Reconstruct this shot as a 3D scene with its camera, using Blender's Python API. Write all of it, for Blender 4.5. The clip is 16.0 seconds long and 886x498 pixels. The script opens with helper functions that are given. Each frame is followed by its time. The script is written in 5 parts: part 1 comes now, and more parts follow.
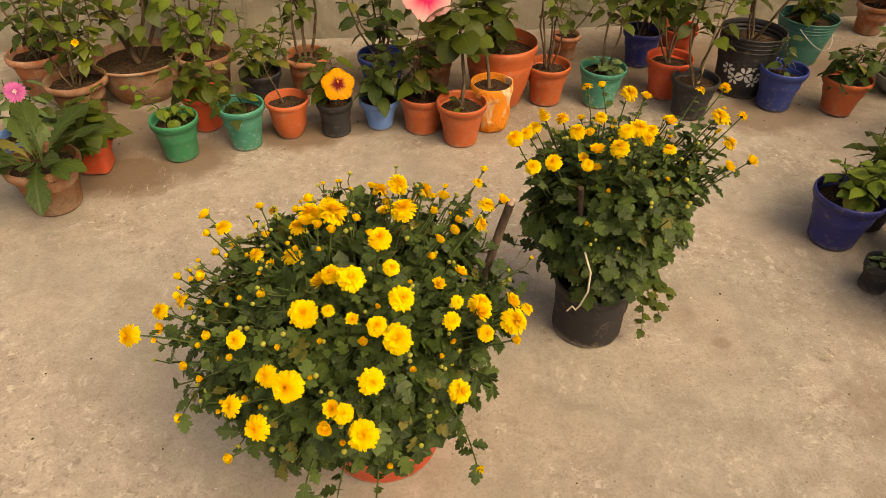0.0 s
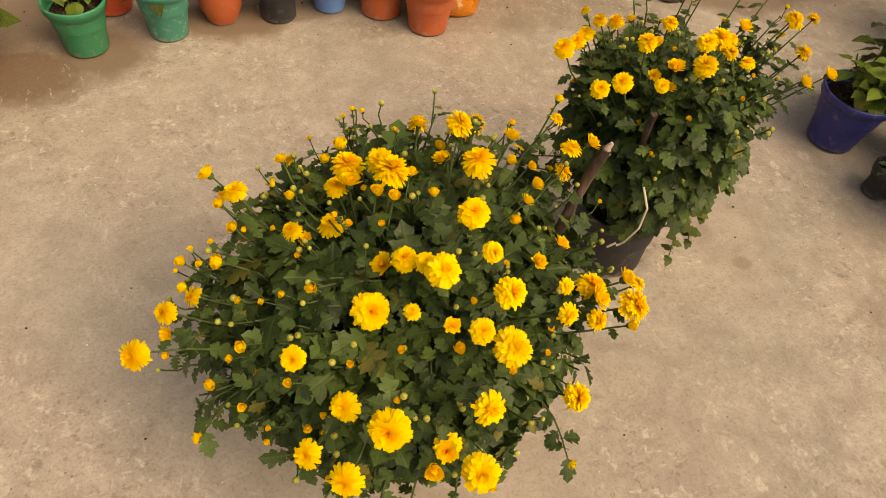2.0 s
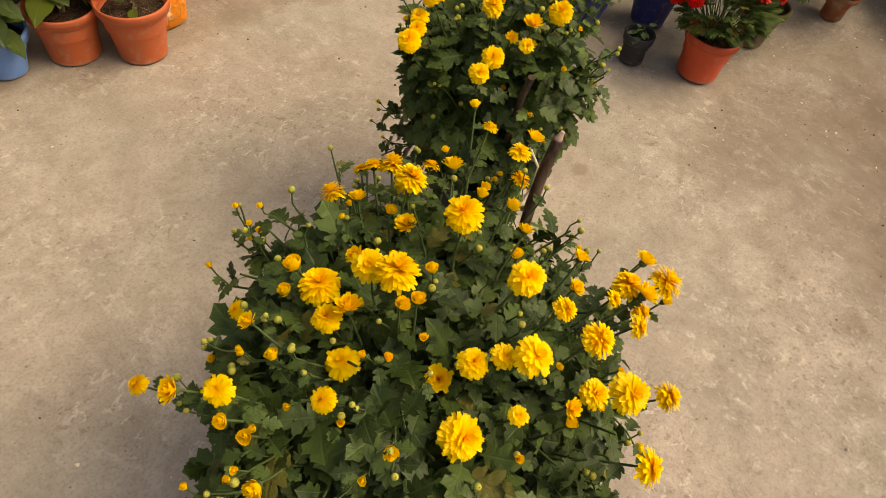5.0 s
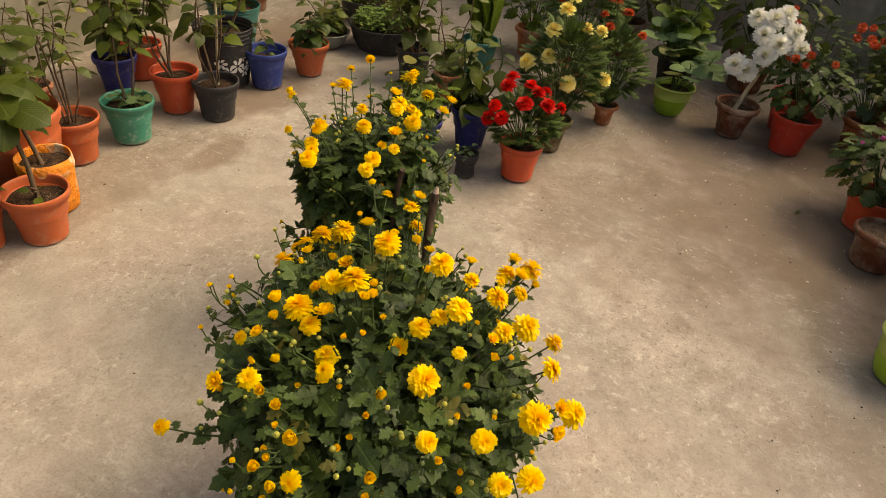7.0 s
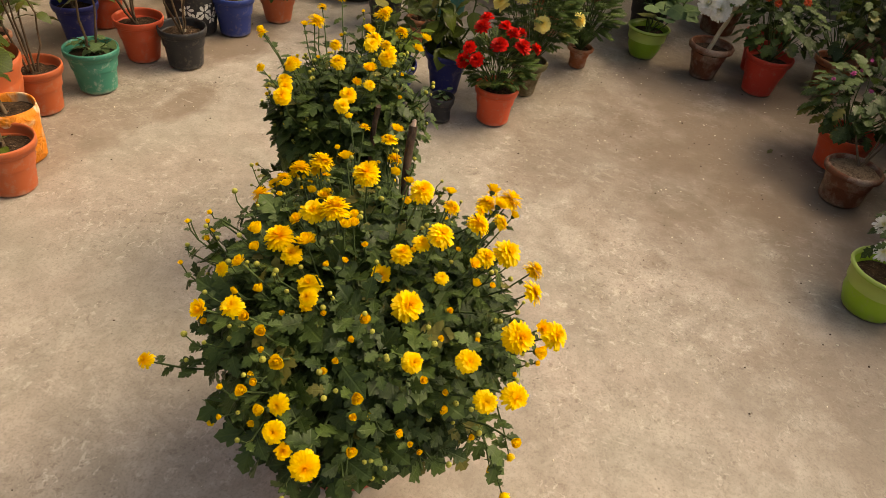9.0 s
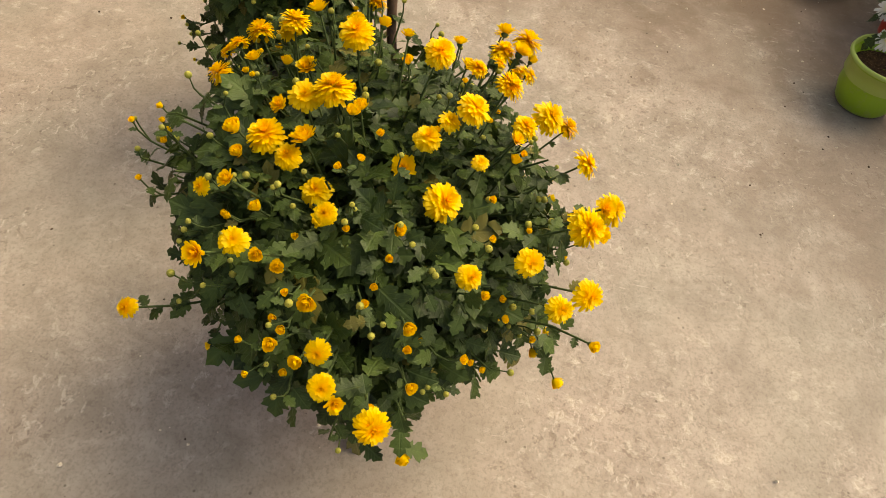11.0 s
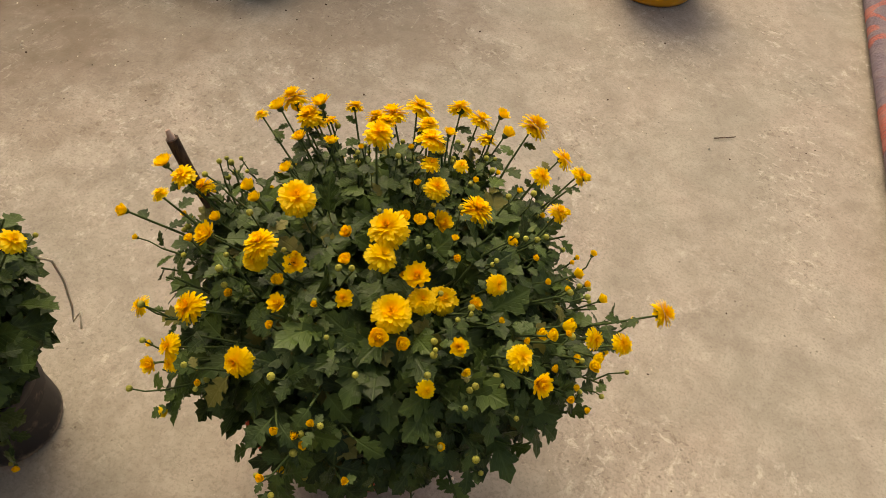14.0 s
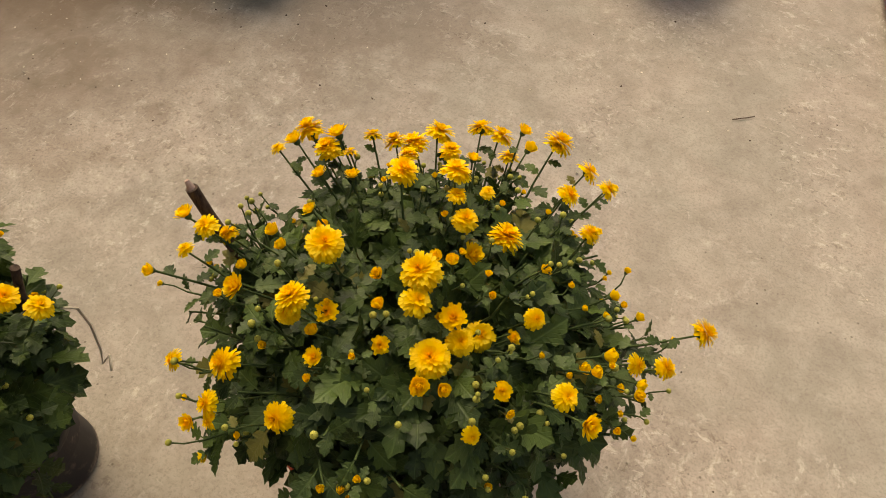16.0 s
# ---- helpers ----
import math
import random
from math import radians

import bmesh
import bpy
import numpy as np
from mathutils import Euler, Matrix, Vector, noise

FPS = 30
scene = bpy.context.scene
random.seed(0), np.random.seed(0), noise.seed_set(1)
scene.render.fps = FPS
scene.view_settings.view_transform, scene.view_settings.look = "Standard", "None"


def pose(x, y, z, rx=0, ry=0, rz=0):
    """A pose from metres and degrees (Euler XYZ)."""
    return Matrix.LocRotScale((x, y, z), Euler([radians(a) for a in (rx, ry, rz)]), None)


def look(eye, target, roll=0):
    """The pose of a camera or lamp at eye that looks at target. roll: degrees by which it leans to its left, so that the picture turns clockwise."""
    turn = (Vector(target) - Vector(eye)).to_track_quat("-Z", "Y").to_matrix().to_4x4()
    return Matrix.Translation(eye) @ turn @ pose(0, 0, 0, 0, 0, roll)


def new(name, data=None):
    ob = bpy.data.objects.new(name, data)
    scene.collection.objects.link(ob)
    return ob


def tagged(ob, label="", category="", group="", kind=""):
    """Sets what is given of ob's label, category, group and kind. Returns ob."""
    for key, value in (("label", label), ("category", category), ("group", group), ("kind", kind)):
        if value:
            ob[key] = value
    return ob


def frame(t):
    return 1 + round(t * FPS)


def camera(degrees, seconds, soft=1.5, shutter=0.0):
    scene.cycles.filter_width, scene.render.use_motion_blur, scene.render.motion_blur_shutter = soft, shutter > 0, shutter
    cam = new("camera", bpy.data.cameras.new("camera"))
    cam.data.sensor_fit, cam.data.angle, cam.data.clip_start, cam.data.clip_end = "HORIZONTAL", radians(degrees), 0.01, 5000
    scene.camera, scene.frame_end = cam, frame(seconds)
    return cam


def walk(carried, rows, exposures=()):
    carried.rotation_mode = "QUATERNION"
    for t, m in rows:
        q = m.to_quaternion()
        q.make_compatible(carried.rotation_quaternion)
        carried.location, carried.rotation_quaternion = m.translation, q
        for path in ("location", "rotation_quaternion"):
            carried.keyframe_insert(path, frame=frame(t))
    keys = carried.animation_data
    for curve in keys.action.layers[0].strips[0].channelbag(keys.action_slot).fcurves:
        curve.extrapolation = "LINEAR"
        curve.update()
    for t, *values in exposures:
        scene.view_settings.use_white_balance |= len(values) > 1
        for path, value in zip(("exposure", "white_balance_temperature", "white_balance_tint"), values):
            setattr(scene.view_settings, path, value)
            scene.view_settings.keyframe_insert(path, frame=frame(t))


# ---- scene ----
cam = camera(66.00, 16.0, soft=0.6)
PATH = [
    (0, (0.2206, -0.6942, 1.3975), (0.3368, 0.4515, 0.4363), 1.26),
    (0.5, (0.0579, -0.6536, 1.3606), (0.3177, 0.4605, 0.3904), 5.52),
    (1, (-0.0742, -0.5918, 1.3464), (0.3800, 0.4016, 0.3184), 7.99),
    (1.5, (-0.0684, -0.4874, 1.3366), (0.3054, 0.4820, 0.2546), 8.15),
    (2, (-0.0204, -0.3581, 1.3092), (0.3073, 0.5467, 0.1585), 9.24),
    (2.5, (-0.0135, -0.3032, 1.2943), (0.3416, 0.5641, 0.1232), 11.91),
    (3, (-0.0552, -0.2813, 1.2687), (0.3649, 0.6215, 0.1469), 12.14),
    (3.2, (-0.0677, -0.2797, 1.2570), (0.3760, 0.6341, 0.1534), 12.87),
    (5.3, (-0.2969, 0.0179, 1.2674), (0.5756, 0.4473, 0.1254), 10.60),
    (5.5, (-0.3658, 0.0106, 1.2748), (0.6050, 0.4178, 0.2063), 7.68),
    (6, (-0.5147, 0.0020, 1.3166), (0.5973, 0.2466, 0.3402), 9.29),
    (6.5, (-0.5570, -0.0499, 1.3332), (0.5906, 0.3217, 0.4417), 7.54),
    (7, (-0.5983, -0.1412, 1.3366), (0.5402, 0.3089, 0.4699), 7.21),
    (7.5, (-0.6276, -0.1707, 1.3389), (0.5314, 0.2291, 0.4746), 6.98),
    (8, (-0.6353, -0.1645, 1.3181), (0.4909, 0.2282, 0.4086), 6.31),
    (8.5, (-0.6184, -0.1430, 1.3151), (0.5212, 0.2207, 0.4100), 7.15),
    (9, (-0.6282, -0.1517, 1.2994), (0.4840, 0.2214, 0.3646), 7.66),
    (9.5, (-0.6175, -0.1520, 1.2722), (0.4251, 0.2544, 0.2733), 5.22),
    (9.7, (-0.5957, -0.1440, 1.2466), (0.4183, 0.2306, 0.2066), 6.23),
    (11.8, (-0.3974, 0.2730, 1.2224), (0.4581, 0.2015, -0.0077), 0.57),
    (12, (-0.3732, 0.3374, 1.2394), (0.4828, 0.1818, 0.0176), -2.24),
    (12.5, (-0.3391, 0.5110, 1.2544), (0.4134, -0.0121, 0.0670), 1.81),
    (13, (-0.3490, 0.6902, 1.2743), (0.2568, -0.0174, 0.0985), 2.69),
    (13.5, (-0.2227, 0.6822, 1.2849), (0.1701, -0.0249, 0.0217), 3.01),
    (14, (-0.1371, 0.7244, 1.3150), (0.2154, -0.1106, 0.1198), 7.36),
    (14.5, (-0.1087, 0.7716, 1.3145), (0.1476, -0.1043, 0.1241), 6.88),
    (15, (-0.0733, 0.7148, 1.3323), (0.1722, -0.0691, 0.0772), 6.83),
    (15.5, (-0.0778, 0.6828, 1.3439), (0.2694, -0.0895, 0.1058), 1.77),
    (16, (-0.0754, 0.6708, 1.3415), (0.2733, -0.1153, 0.1125), 2.85),
]
EXPOSURES = [(0.0, 0.70, 9400, 12), (3.0, 0.67, 8700, 11), (6.0, 0.80, 8400, 9), (9.0, 0.84, 8300, 9), (12.5, 0.90, 8000, 7), (13.0, 0.74, 8100, 8), (14.5, 0.58, 8200, 8), (16.0, 0.57, 8100, 8)]
SKY_STRENGTH, SUN_STRENGTH, SUN_WIDTH = 0.135, 0.98, 44
FLOOR_DARK, FLOOR_LIGHT, FLOOR_PALE, STAIN_SHADE_TONE = (0.300, 0.253, 0.203), (0.430, 0.372, 0.308), (0.515, 0.46, 0.39), (0.158, 0.108, 0.068)
# damp patches and painted floor shade: x, y, half widths, strength
STAINS_AND_SHADE = [(-0.72, 1.47, 0.30, 0.17, 1.0), (-0.52, 1.55, 0.22, 0.14, 0.9), (-0.3, 2.25, 1.3, 0.42, 0.8), (1.5, 2.32, 1.6, 0.50, 0.85), (-0.15, 1.72, 0.26, 0.13, 0.9), (0.12, 1.76, 0.2, 0.09, 0.6), (-0.9, 1.75, 0.5, 0.32, 0.75), (0.55, 1.90, 0.9, 0.22, 0.6), (1.25, 1.59, 0.22, 0.11, 0.65), (1.84, 1.78, 0.34, 0.20, 0.75), (2.4, 2.2, 1.1, 0.55, 0.8), (2.15, -0.42, 1.2, 1.0, 0.86), (1.95, -0.68, 0.95, 0.70, 0.90), (0.78, 1.74, 0.70, 0.20, 0.45), (2.65, -0.12, 0.9, 0.55, 0.80), (2.75, -0.62, 0.9, 0.8, 0.88), (1.75, 0.22, 0.5, 0.24, 0.45), (0.42, -1.62, 0.22, 0.10, 0.55), (1.5, -1.0, 0.9, 0.6, 0.65), (2.2, 0.35, 0.3, 0.12, 0.35), (1.0, -0.95, 0.5, 0.5, 0.45), (1.13, 0.52, 0.035, 0.025, 0.5), (1.05, 0.63, 0.05, 0.04, 0.3)]
walk(cam, [(t, look(eye, target, roll)) for t, eye, target, roll in PATH], EXPOSURES)

# ---- light ----
SUN_FROM = Vector((0.52, -0.58, 0.95)).normalized()
world = bpy.data.worlds.new("sky")
scene.world = world
world.use_nodes = True
wn = world.node_tree.nodes
sky = wn.new("ShaderNodeTexSky")
sky.sky_type = "NISHITA"
sky.sun_disc = False
sky.sun_elevation = math.asin(SUN_FROM.z)
sky.sun_rotation = math.atan2(SUN_FROM.x, SUN_FROM.y)
sky.air_density, sky.dust_density, sky.ozone_density = 0.85, 5.5, 0.5
wn["Background"].inputs["Strength"].default_value = SKY_STRENGTH
world.node_tree.links.new(sky.outputs["Color"], wn["Background"].inputs["Color"])
sun = new("sun", bpy.data.lights.new("sun", "SUN"))
sun.data.energy = SUN_STRENGTH
sun.data.angle = radians(SUN_WIDTH)
sun.data.color = (1.0, 0.93, 0.82)
sun.matrix_world = look(SUN_FROM * 10, (0, 0, 0))


# ---- materials ----
class Nodes:
    """A node material with short calls."""

    def __init__(self, name):
        self.m = bpy.data.materials.new(name)
        self.m.use_nodes = True
        self.t = self.m.node_tree
        self.bsdf = self.t.nodes["Principled BSDF"]
        self.out = self.t.nodes["Material Output"]

    def add(self, kind, **values):
        n = self.t.nodes.new("ShaderNode" + kind)
        if "operation" in values:
            n.operation = values["operation"]
        if "data_type" in values:
            n.data_type, n.blend_type = values["data_type"], values["blend_type"]
        if "feature" in values:
            n.feature = values["feature"]
        if "wave_type" in values:
            n.wave_type, n.rings_direction = values["wave_type"], values["rings_direction"]
        return n

    def link(self, a, b):
        self.t.links.new(a, b)

    def put(self, socket, value):
        if hasattr(value, "is_output"):
            self.link(value, socket)
        else:
            socket.default_value = value

    def coords(self, which="Object", scale=1.0):
        c = self.add("TexCoord").outputs[which]
        if scale == 1.0:
            return c
        m = self.add("Mapping")
        self.link(c, m.inputs["Vector"])
        m.inputs["Scale"].default_value = (scale,) * 3 if not hasattr(scale, "__len__") else scale
        return m.outputs["Vector"]

    def noise(self, vec, scale, detail=4.0, rough=0.55, distort=0.0):
        n = self.add("TexNoise")
        self.link(vec, n.inputs["Vector"])
        n.inputs["Scale"].default_value, n.inputs["Detail"].default_value = scale, detail
        n.inputs["Roughness"].default_value, n.inputs["Distortion"].default_value = rough, distort
        return n.outputs["Fac"]

    def ramp(self, fac, *stops):
        r = self.add("ValToRGB")
        e = r.color_ramp.elements
        while len(e) < len(stops):
            e.new(0.5)
        for s, (p, c) in zip(e, stops):
            s.position = p
            s.color = (c, c, c, 1) if not hasattr(c, "__len__") else (*c[:3], 1)
        self.link(fac, r.inputs["Fac"])
        return r.outputs["Color"]

    def mix(self, fac, a, b, blend="MIX"):
        n = self.add("Mix", data_type="RGBA", blend_type=blend)
        self.put(n.inputs[0], fac)
        for s, v in ((n.inputs[6], a), (n.inputs[7], b)):
            self.put(s, v if hasattr(v, "is_output") else (*v[:3], 1))
        return n.outputs[2]

    def math(self, op, a, b=0.0, c=0.0):
        n = self.add("Math", operation=op)
        for s, v in zip(n.inputs, (a, b, c)):
            self.put(s, v)
        return n.outputs[0]

    def bump(self, height, strength=0.3, distance=0.002, normal=None):
        b = self.add("Bump")
        b.inputs["Strength"].default_value, b.inputs["Distance"].default_value = strength, distance
        self.link(height, b.inputs["Height"])
        if normal:
            self.link(normal, b.inputs["Normal"])
        self.link(b.outputs["Normal"], self.bsdf.inputs["Normal"])
        return b.outputs["Normal"]

    def set(self, color=None, rough=None, metal=None, spec=None):
        for key, v in (("Base Color", color), ("Roughness", rough), ("Metallic", metal), ("Specular IOR Level", spec)):
            if v is not None:
                self.put(self.bsdf.inputs[key], (*v, 1) if isinstance(v, tuple) else v)
        return self.m


def scaled(c, k):
    return tuple(v * k for v in c)


def plastic(name, color, rough=0.42, dirt=(0.34, 0.27, 0.19), dirty=0.5):
    """Moulded pot plastic with dust, water marks and soil splashes near no fixed place."""
    n = Nodes(name)
    o = n.coords("Object")
    rnd = n.add("ObjectInfo").outputs["Random"]
    tone = n.mix(rnd, scaled(color, 0.86), scaled(color, 1.12))
    streak = n.noise(n.coords("Object", (26, 26, 7)), 1.0, 5, 0.6)
    fade = n.mix(n.ramp(streak, (0.40, 0.0), (0.78, 0.22)), tone, tuple(v * 0.8 + 0.07 for v in color))
    spots = n.ramp(n.noise(o, 34, 6, 0.7), (0.55, 0.0), (0.74, dirty * 0.75))
    col = n.mix(spots, fade, dirt)
    up = n.add("SeparateXYZ")
    n.link(o, up.inputs[0])
    crust = n.math("ADD", up.outputs[2], n.math("MULTIPLY", n.noise(o, 30, 5, 0.7), 0.07))
    col = n.mix(n.ramp(crust, (0.030, 0.62 * dirty), (0.052, 0.0)), col, (0.42, 0.36, 0.28))
    n.bump(n.noise(o, 180, 3), 0.12, 0.001)
    return n.set(col, n.ramp(streak, (0.3, rough), (0.8, min(1, rough + 0.28))), None, 0.4)


def clay(name, color, pale=(0.55, 0.46, 0.36), moss=(0.10, 0.10, 0.05)):
    n = Nodes(name)
    o = n.coords("Object")
    rnd = n.add("ObjectInfo").outputs["Random"]
    tone = n.mix(rnd, scaled(color, 0.8), scaled(color, 1.15))
    big = n.ramp(n.noise(o, 9, 6, 0.65), (0.42, 0.0), (0.68, 0.75))
    col = n.mix(big, tone, pale)
    col = n.mix(n.ramp(n.noise(o, 14, 6, 0.7, 0.6), (0.52, 0.0), (0.7, 0.7)), col, moss)
    col = n.mix(n.ramp(n.noise(o, 220, 2), (0.4, 0.25), (0.6, 0.0)), col, scaled(color, 0.45))
    n.bump(n.noise(o, 120, 6, 0.7), 0.4, 0.002)
    return n.set(col, 0.88, None, 0.2)


def leaf_material(name, dark, light, rough=0.5, island=False, through_color=None):
    n = Nodes(name)
    uv = n.coords("UV")
    sep = n.add("SeparateXYZ")
    n.link(uv, sep.inputs[0])
    across = n.math("ABSOLUTE", n.math("SUBTRACT", sep.outputs[0], 0.5))
    side = n.math("SUBTRACT", n.math("MULTIPLY", sep.outputs[1], 7.0), n.math("MULTIPLY", across, 9.0))
    vein = n.math("ABSOLUTE", n.math("SUBTRACT", n.math("FRACT", side), 0.5))
    veins = n.math("MAXIMUM", n.ramp(vein, (0.0, 1.0), (0.10, 0.0)), n.ramp(across, (0.012, 1.0), (0.035, 0.0)))
    rnd = n.add("NewGeometry").outputs["Random Per Island"] if island else n.add("ObjectInfo").outputs["Random"]
    tone = n.mix(n.math("POWER", rnd, 1.7), dark, light)
    mottled = n.mix(n.ramp(n.noise(n.coords("Object"), 45, 4), (0.35, 0.0), (0.7, 0.45)), tone, scaled(light, 1.15))
    col = n.mix(n.math("MULTIPLY", veins, 0.16), mottled, tuple(v * 1.5 + 0.02 for v in light))
    worn = n.math("GREATER_THAN", rnd, 0.965)
    col = n.mix(n.math("MULTIPLY", worn, 0.6), col, (0.17, 0.13, 0.03))
    n.bump(n.math("SUBTRACT", n.noise(uv, 9, 3), veins), 0.35, 0.002)
    n.set(col, rough + 0.08, None, 0.20)
    tr = n.add("BsdfTranslucent")
    n.link(n.mix(0.5, col, through_color or tuple(v * 1.6 for v in light)), tr.inputs["Color"])
    mx = n.add("MixShader")
    mx.inputs[0].default_value = 0.10
    n.link(n.bsdf.outputs[0], mx.inputs[1])
    n.link(tr.outputs[0], mx.inputs[2])
    n.link(mx.outputs[0], n.out.inputs[0])
    return n.m


def petal_material(name, tip, base, heart=None, rough=0.55, vary=0.12, edge=(0.05, 0.75)):
    """tip and base: colours along a petal; heart: that of the inner whorls."""
    n = Nodes(name)
    sep = n.add("SeparateXYZ")
    n.link(n.coords("UV"), sep.inputs[0])
    rnd = n.add("ObjectInfo").outputs["Random"]
    col = n.mix(n.ramp(sep.outputs[1], (edge[0], 0.0), (edge[1], 1.0)), base, tip)
    if heart:
        col = n.mix(n.ramp(sep.outputs[0], (0.15, 1.0), (0.62, 0.0)), col, heart)
    isle = n.add("NewGeometry").outputs["Random Per Island"]
    shade = n.math("ADD", n.math("MULTIPLY", isle, vary), n.math("ADD", n.math("MULTIPLY", rnd, vary), 1.0 - vary))
    sc = n.add("VectorMath", operation="SCALE")
    n.link(col, sc.inputs[0])
    n.link(shade, sc.inputs["Scale"])
    col = sc.outputs[0]
    n.set(col, rough, None, 0.25)
    tr = n.add("BsdfTranslucent")
    n.link(col, tr.inputs["Color"])
    mx = n.add("MixShader")
    mx.inputs[0].default_value = 0.42
    n.link(n.bsdf.outputs[0], mx.inputs[1])
    n.link(tr.outputs[0], mx.inputs[2])
    n.link(mx.outputs[0], n.out.inputs[0])
    return n.m


def bark_material(name, dark, light, stretch=(60, 60, 9)):
    n = Nodes(name)
    g = n.noise(n.coords("Object", stretch), 1.0, 6, 0.7, 0.4)
    col = n.mix(n.ramp(g, (0.35, 0.0), (0.65, 1.0)), dark, light)
    n.bump(g, 0.6, 0.003)
    return n.set(col, 0.85, None, 0.2)


def soil_material(name, dark, light):
    n = Nodes(name)
    o = n.coords("Object")
    g = n.noise(o, 60, 8, 0.75)
    col = n.mix(n.ramp(g, (0.38, 0.0), (0.66, 1.0)), dark, light)
    col = n.mix(n.ramp(n.noise(o, 240, 2), (0.62, 0.0), (0.7, 0.6)), col, (0.33, 0.25, 0.17))
    n.bump(g, 1.0, 0.008)
    return n.set(col, 0.95, None, 0.1)


def floor_material():
    """Trowelled cement screed: cloudy tone, rough worn patches, damp stains, painted shade, hairlines and specks of
    grit.
    """
    n = Nodes("cement_screed")
    o = n.coords("Object")
    cloud = n.noise(o, 1.3, 6, 0.6, 0.5)
    col = n.mix(n.ramp(cloud, (0.32, 0.0), (0.68, 1.0)), FLOOR_DARK, FLOOR_LIGHT)
    hue = n.ramp(n.noise(o, 2.3, 4, 0.55, 0.7), (0.36, 0.0), (0.64, 1.0))
    col = n.mix(0.35, col, n.mix(hue, (0.325, 0.315, 0.255), (0.410, 0.335, 0.275)))
    trowel = n.noise(n.coords("Object", (4.6, 5.6, 1.0)), 1.0, 7, 0.62, 0.8)
    col = n.mix(n.ramp(trowel, (0.47, 0.0), (0.66, 0.24)), col, FLOOR_PALE)
    mid = n.noise(o, 7.5, 6, 0.65, 0.8)
    col = n.mix(n.ramp(mid, (0.48, 0.0), (0.70, 0.50)), col, scaled(FLOOR_DARK, 0.78))
    # worn patches where the skin of the screed has gone
    patch = n.ramp(n.noise(o, 1.7, 6, 0.66, 0.6), (0.47, 0.0), (0.62, 1.0))
    zone = n.add("Mapping")
    n.link(o, zone.inputs["Vector"])
    zone.inputs["Location"].default_value = (-1.55 / 0.75, -0.25 / 0.6, 0)
    zone.inputs["Scale"].default_value = (1 / 0.75, 1 / 0.6, 0)
    far = n.add("VectorMath", operation="LENGTH")
    n.link(zone.outputs[0], far.inputs[0])
    rough_zone = n.ramp(n.math("ADD", far.outputs["Value"], n.math("MULTIPLY", n.noise(o, 4.0, 4), 0.8)), (0.6, 1.0), (1.4, 0.0))
    patch = n.math("MAXIMUM", patch, rough_zone)
    grain = n.noise(n.coords("Object", (1.0, 0.62, 1.0)), 36, 6, 0.70, 0.15)
    chips = n.ramp(grain, (0.56, 0.0), (0.63, 1.0))
    worn = n.math("MULTIPLY", patch, chips)
    col = n.mix(n.math("MULTIPLY", worn, 0.75), col, scaled(FLOOR_PALE, 1.10))
    dents = n.math("MULTIPLY", patch, n.ramp(grain, (0.38, 1.0), (0.44, 0.0)))
    col = n.mix(n.math("MULTIPLY", dents, 0.32), col, scaled(FLOOR_DARK, 0.55))
    # close mottling, pits and flakes
    mott = n.noise(o, 10, 9, 0.72, 0.4)
    col = n.mix(n.ramp(mott, (0.40, 1.0), (0.60, 0.0)), col, (0.83, 0.83, 0.82), "MULTIPLY")
    pitted = n.ramp(n.noise(o, 2.6, 5, 0.6, 0.5), (0.47, 0.15), (0.60, 1.0))
    pits = n.math("MULTIPLY", pitted, n.ramp(n.noise(o, 58, 5, 0.62, 0.3), (0.57, 0.0), (0.63, 1.0)))
    col = n.mix(n.math("MULTIPLY", pits, 0.75), col, (0.62, 0.60, 0.57), "MULTIPLY")
    flakes = n.math("MULTIPLY", pitted, n.ramp(n.noise(n.coords("Object", (1.0, 1.5, 1.0)), 31, 6, 0.66, 0.6), (0.575, 0.0), (0.62, 1.0)))
    col = n.mix(n.math("MULTIPLY", flakes, 0.50), col, scaled(FLOOR_PALE, 1.15))
    # pale drag marks
    drag = n.ramp(n.noise(n.coords("Object", (62, 17, 1)), 1.0, 5, 0.7, 0.4), (0.60, 0.0), (0.68, 1.0))
    drag = n.math("MULTIPLY", drag, n.ramp(n.noise(o, 2.6, 3, 0.6), (0.47, 0.0), (0.58, 1.0)))
    # damp stains; along the back wall they also put shade into the colour
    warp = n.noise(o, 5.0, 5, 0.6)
    damp_and_shade = None
    for x, y, rx, ry, k in STAINS_AND_SHADE:
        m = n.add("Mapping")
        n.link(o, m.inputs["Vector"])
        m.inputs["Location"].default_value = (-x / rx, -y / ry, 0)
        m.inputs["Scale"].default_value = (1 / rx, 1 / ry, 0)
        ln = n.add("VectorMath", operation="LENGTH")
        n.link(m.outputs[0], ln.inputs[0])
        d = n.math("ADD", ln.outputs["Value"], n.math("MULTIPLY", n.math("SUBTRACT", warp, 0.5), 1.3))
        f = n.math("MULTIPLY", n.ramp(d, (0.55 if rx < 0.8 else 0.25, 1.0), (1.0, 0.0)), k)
        damp_and_shade = f if damp_and_shade is None else n.math("MAXIMUM", damp_and_shade, f)
    col = n.mix(damp_and_shade, col, STAIN_SHADE_TONE)
    col = n.mix(n.math("MULTIPLY", drag, 0.6), col, FLOOR_PALE)
    # hairline cracks
    v = n.add("TexVoronoi", feature="DISTANCE_TO_EDGE")
    bent = n.add("VectorMath", operation="ADD")
    nz = n.add("TexNoise")
    n.link(o, nz.inputs["Vector"])
    nz.inputs["Scale"].default_value = 3.0
    nz.inputs["Detail"].default_value = 6.0
    n.link(o, bent.inputs[0])
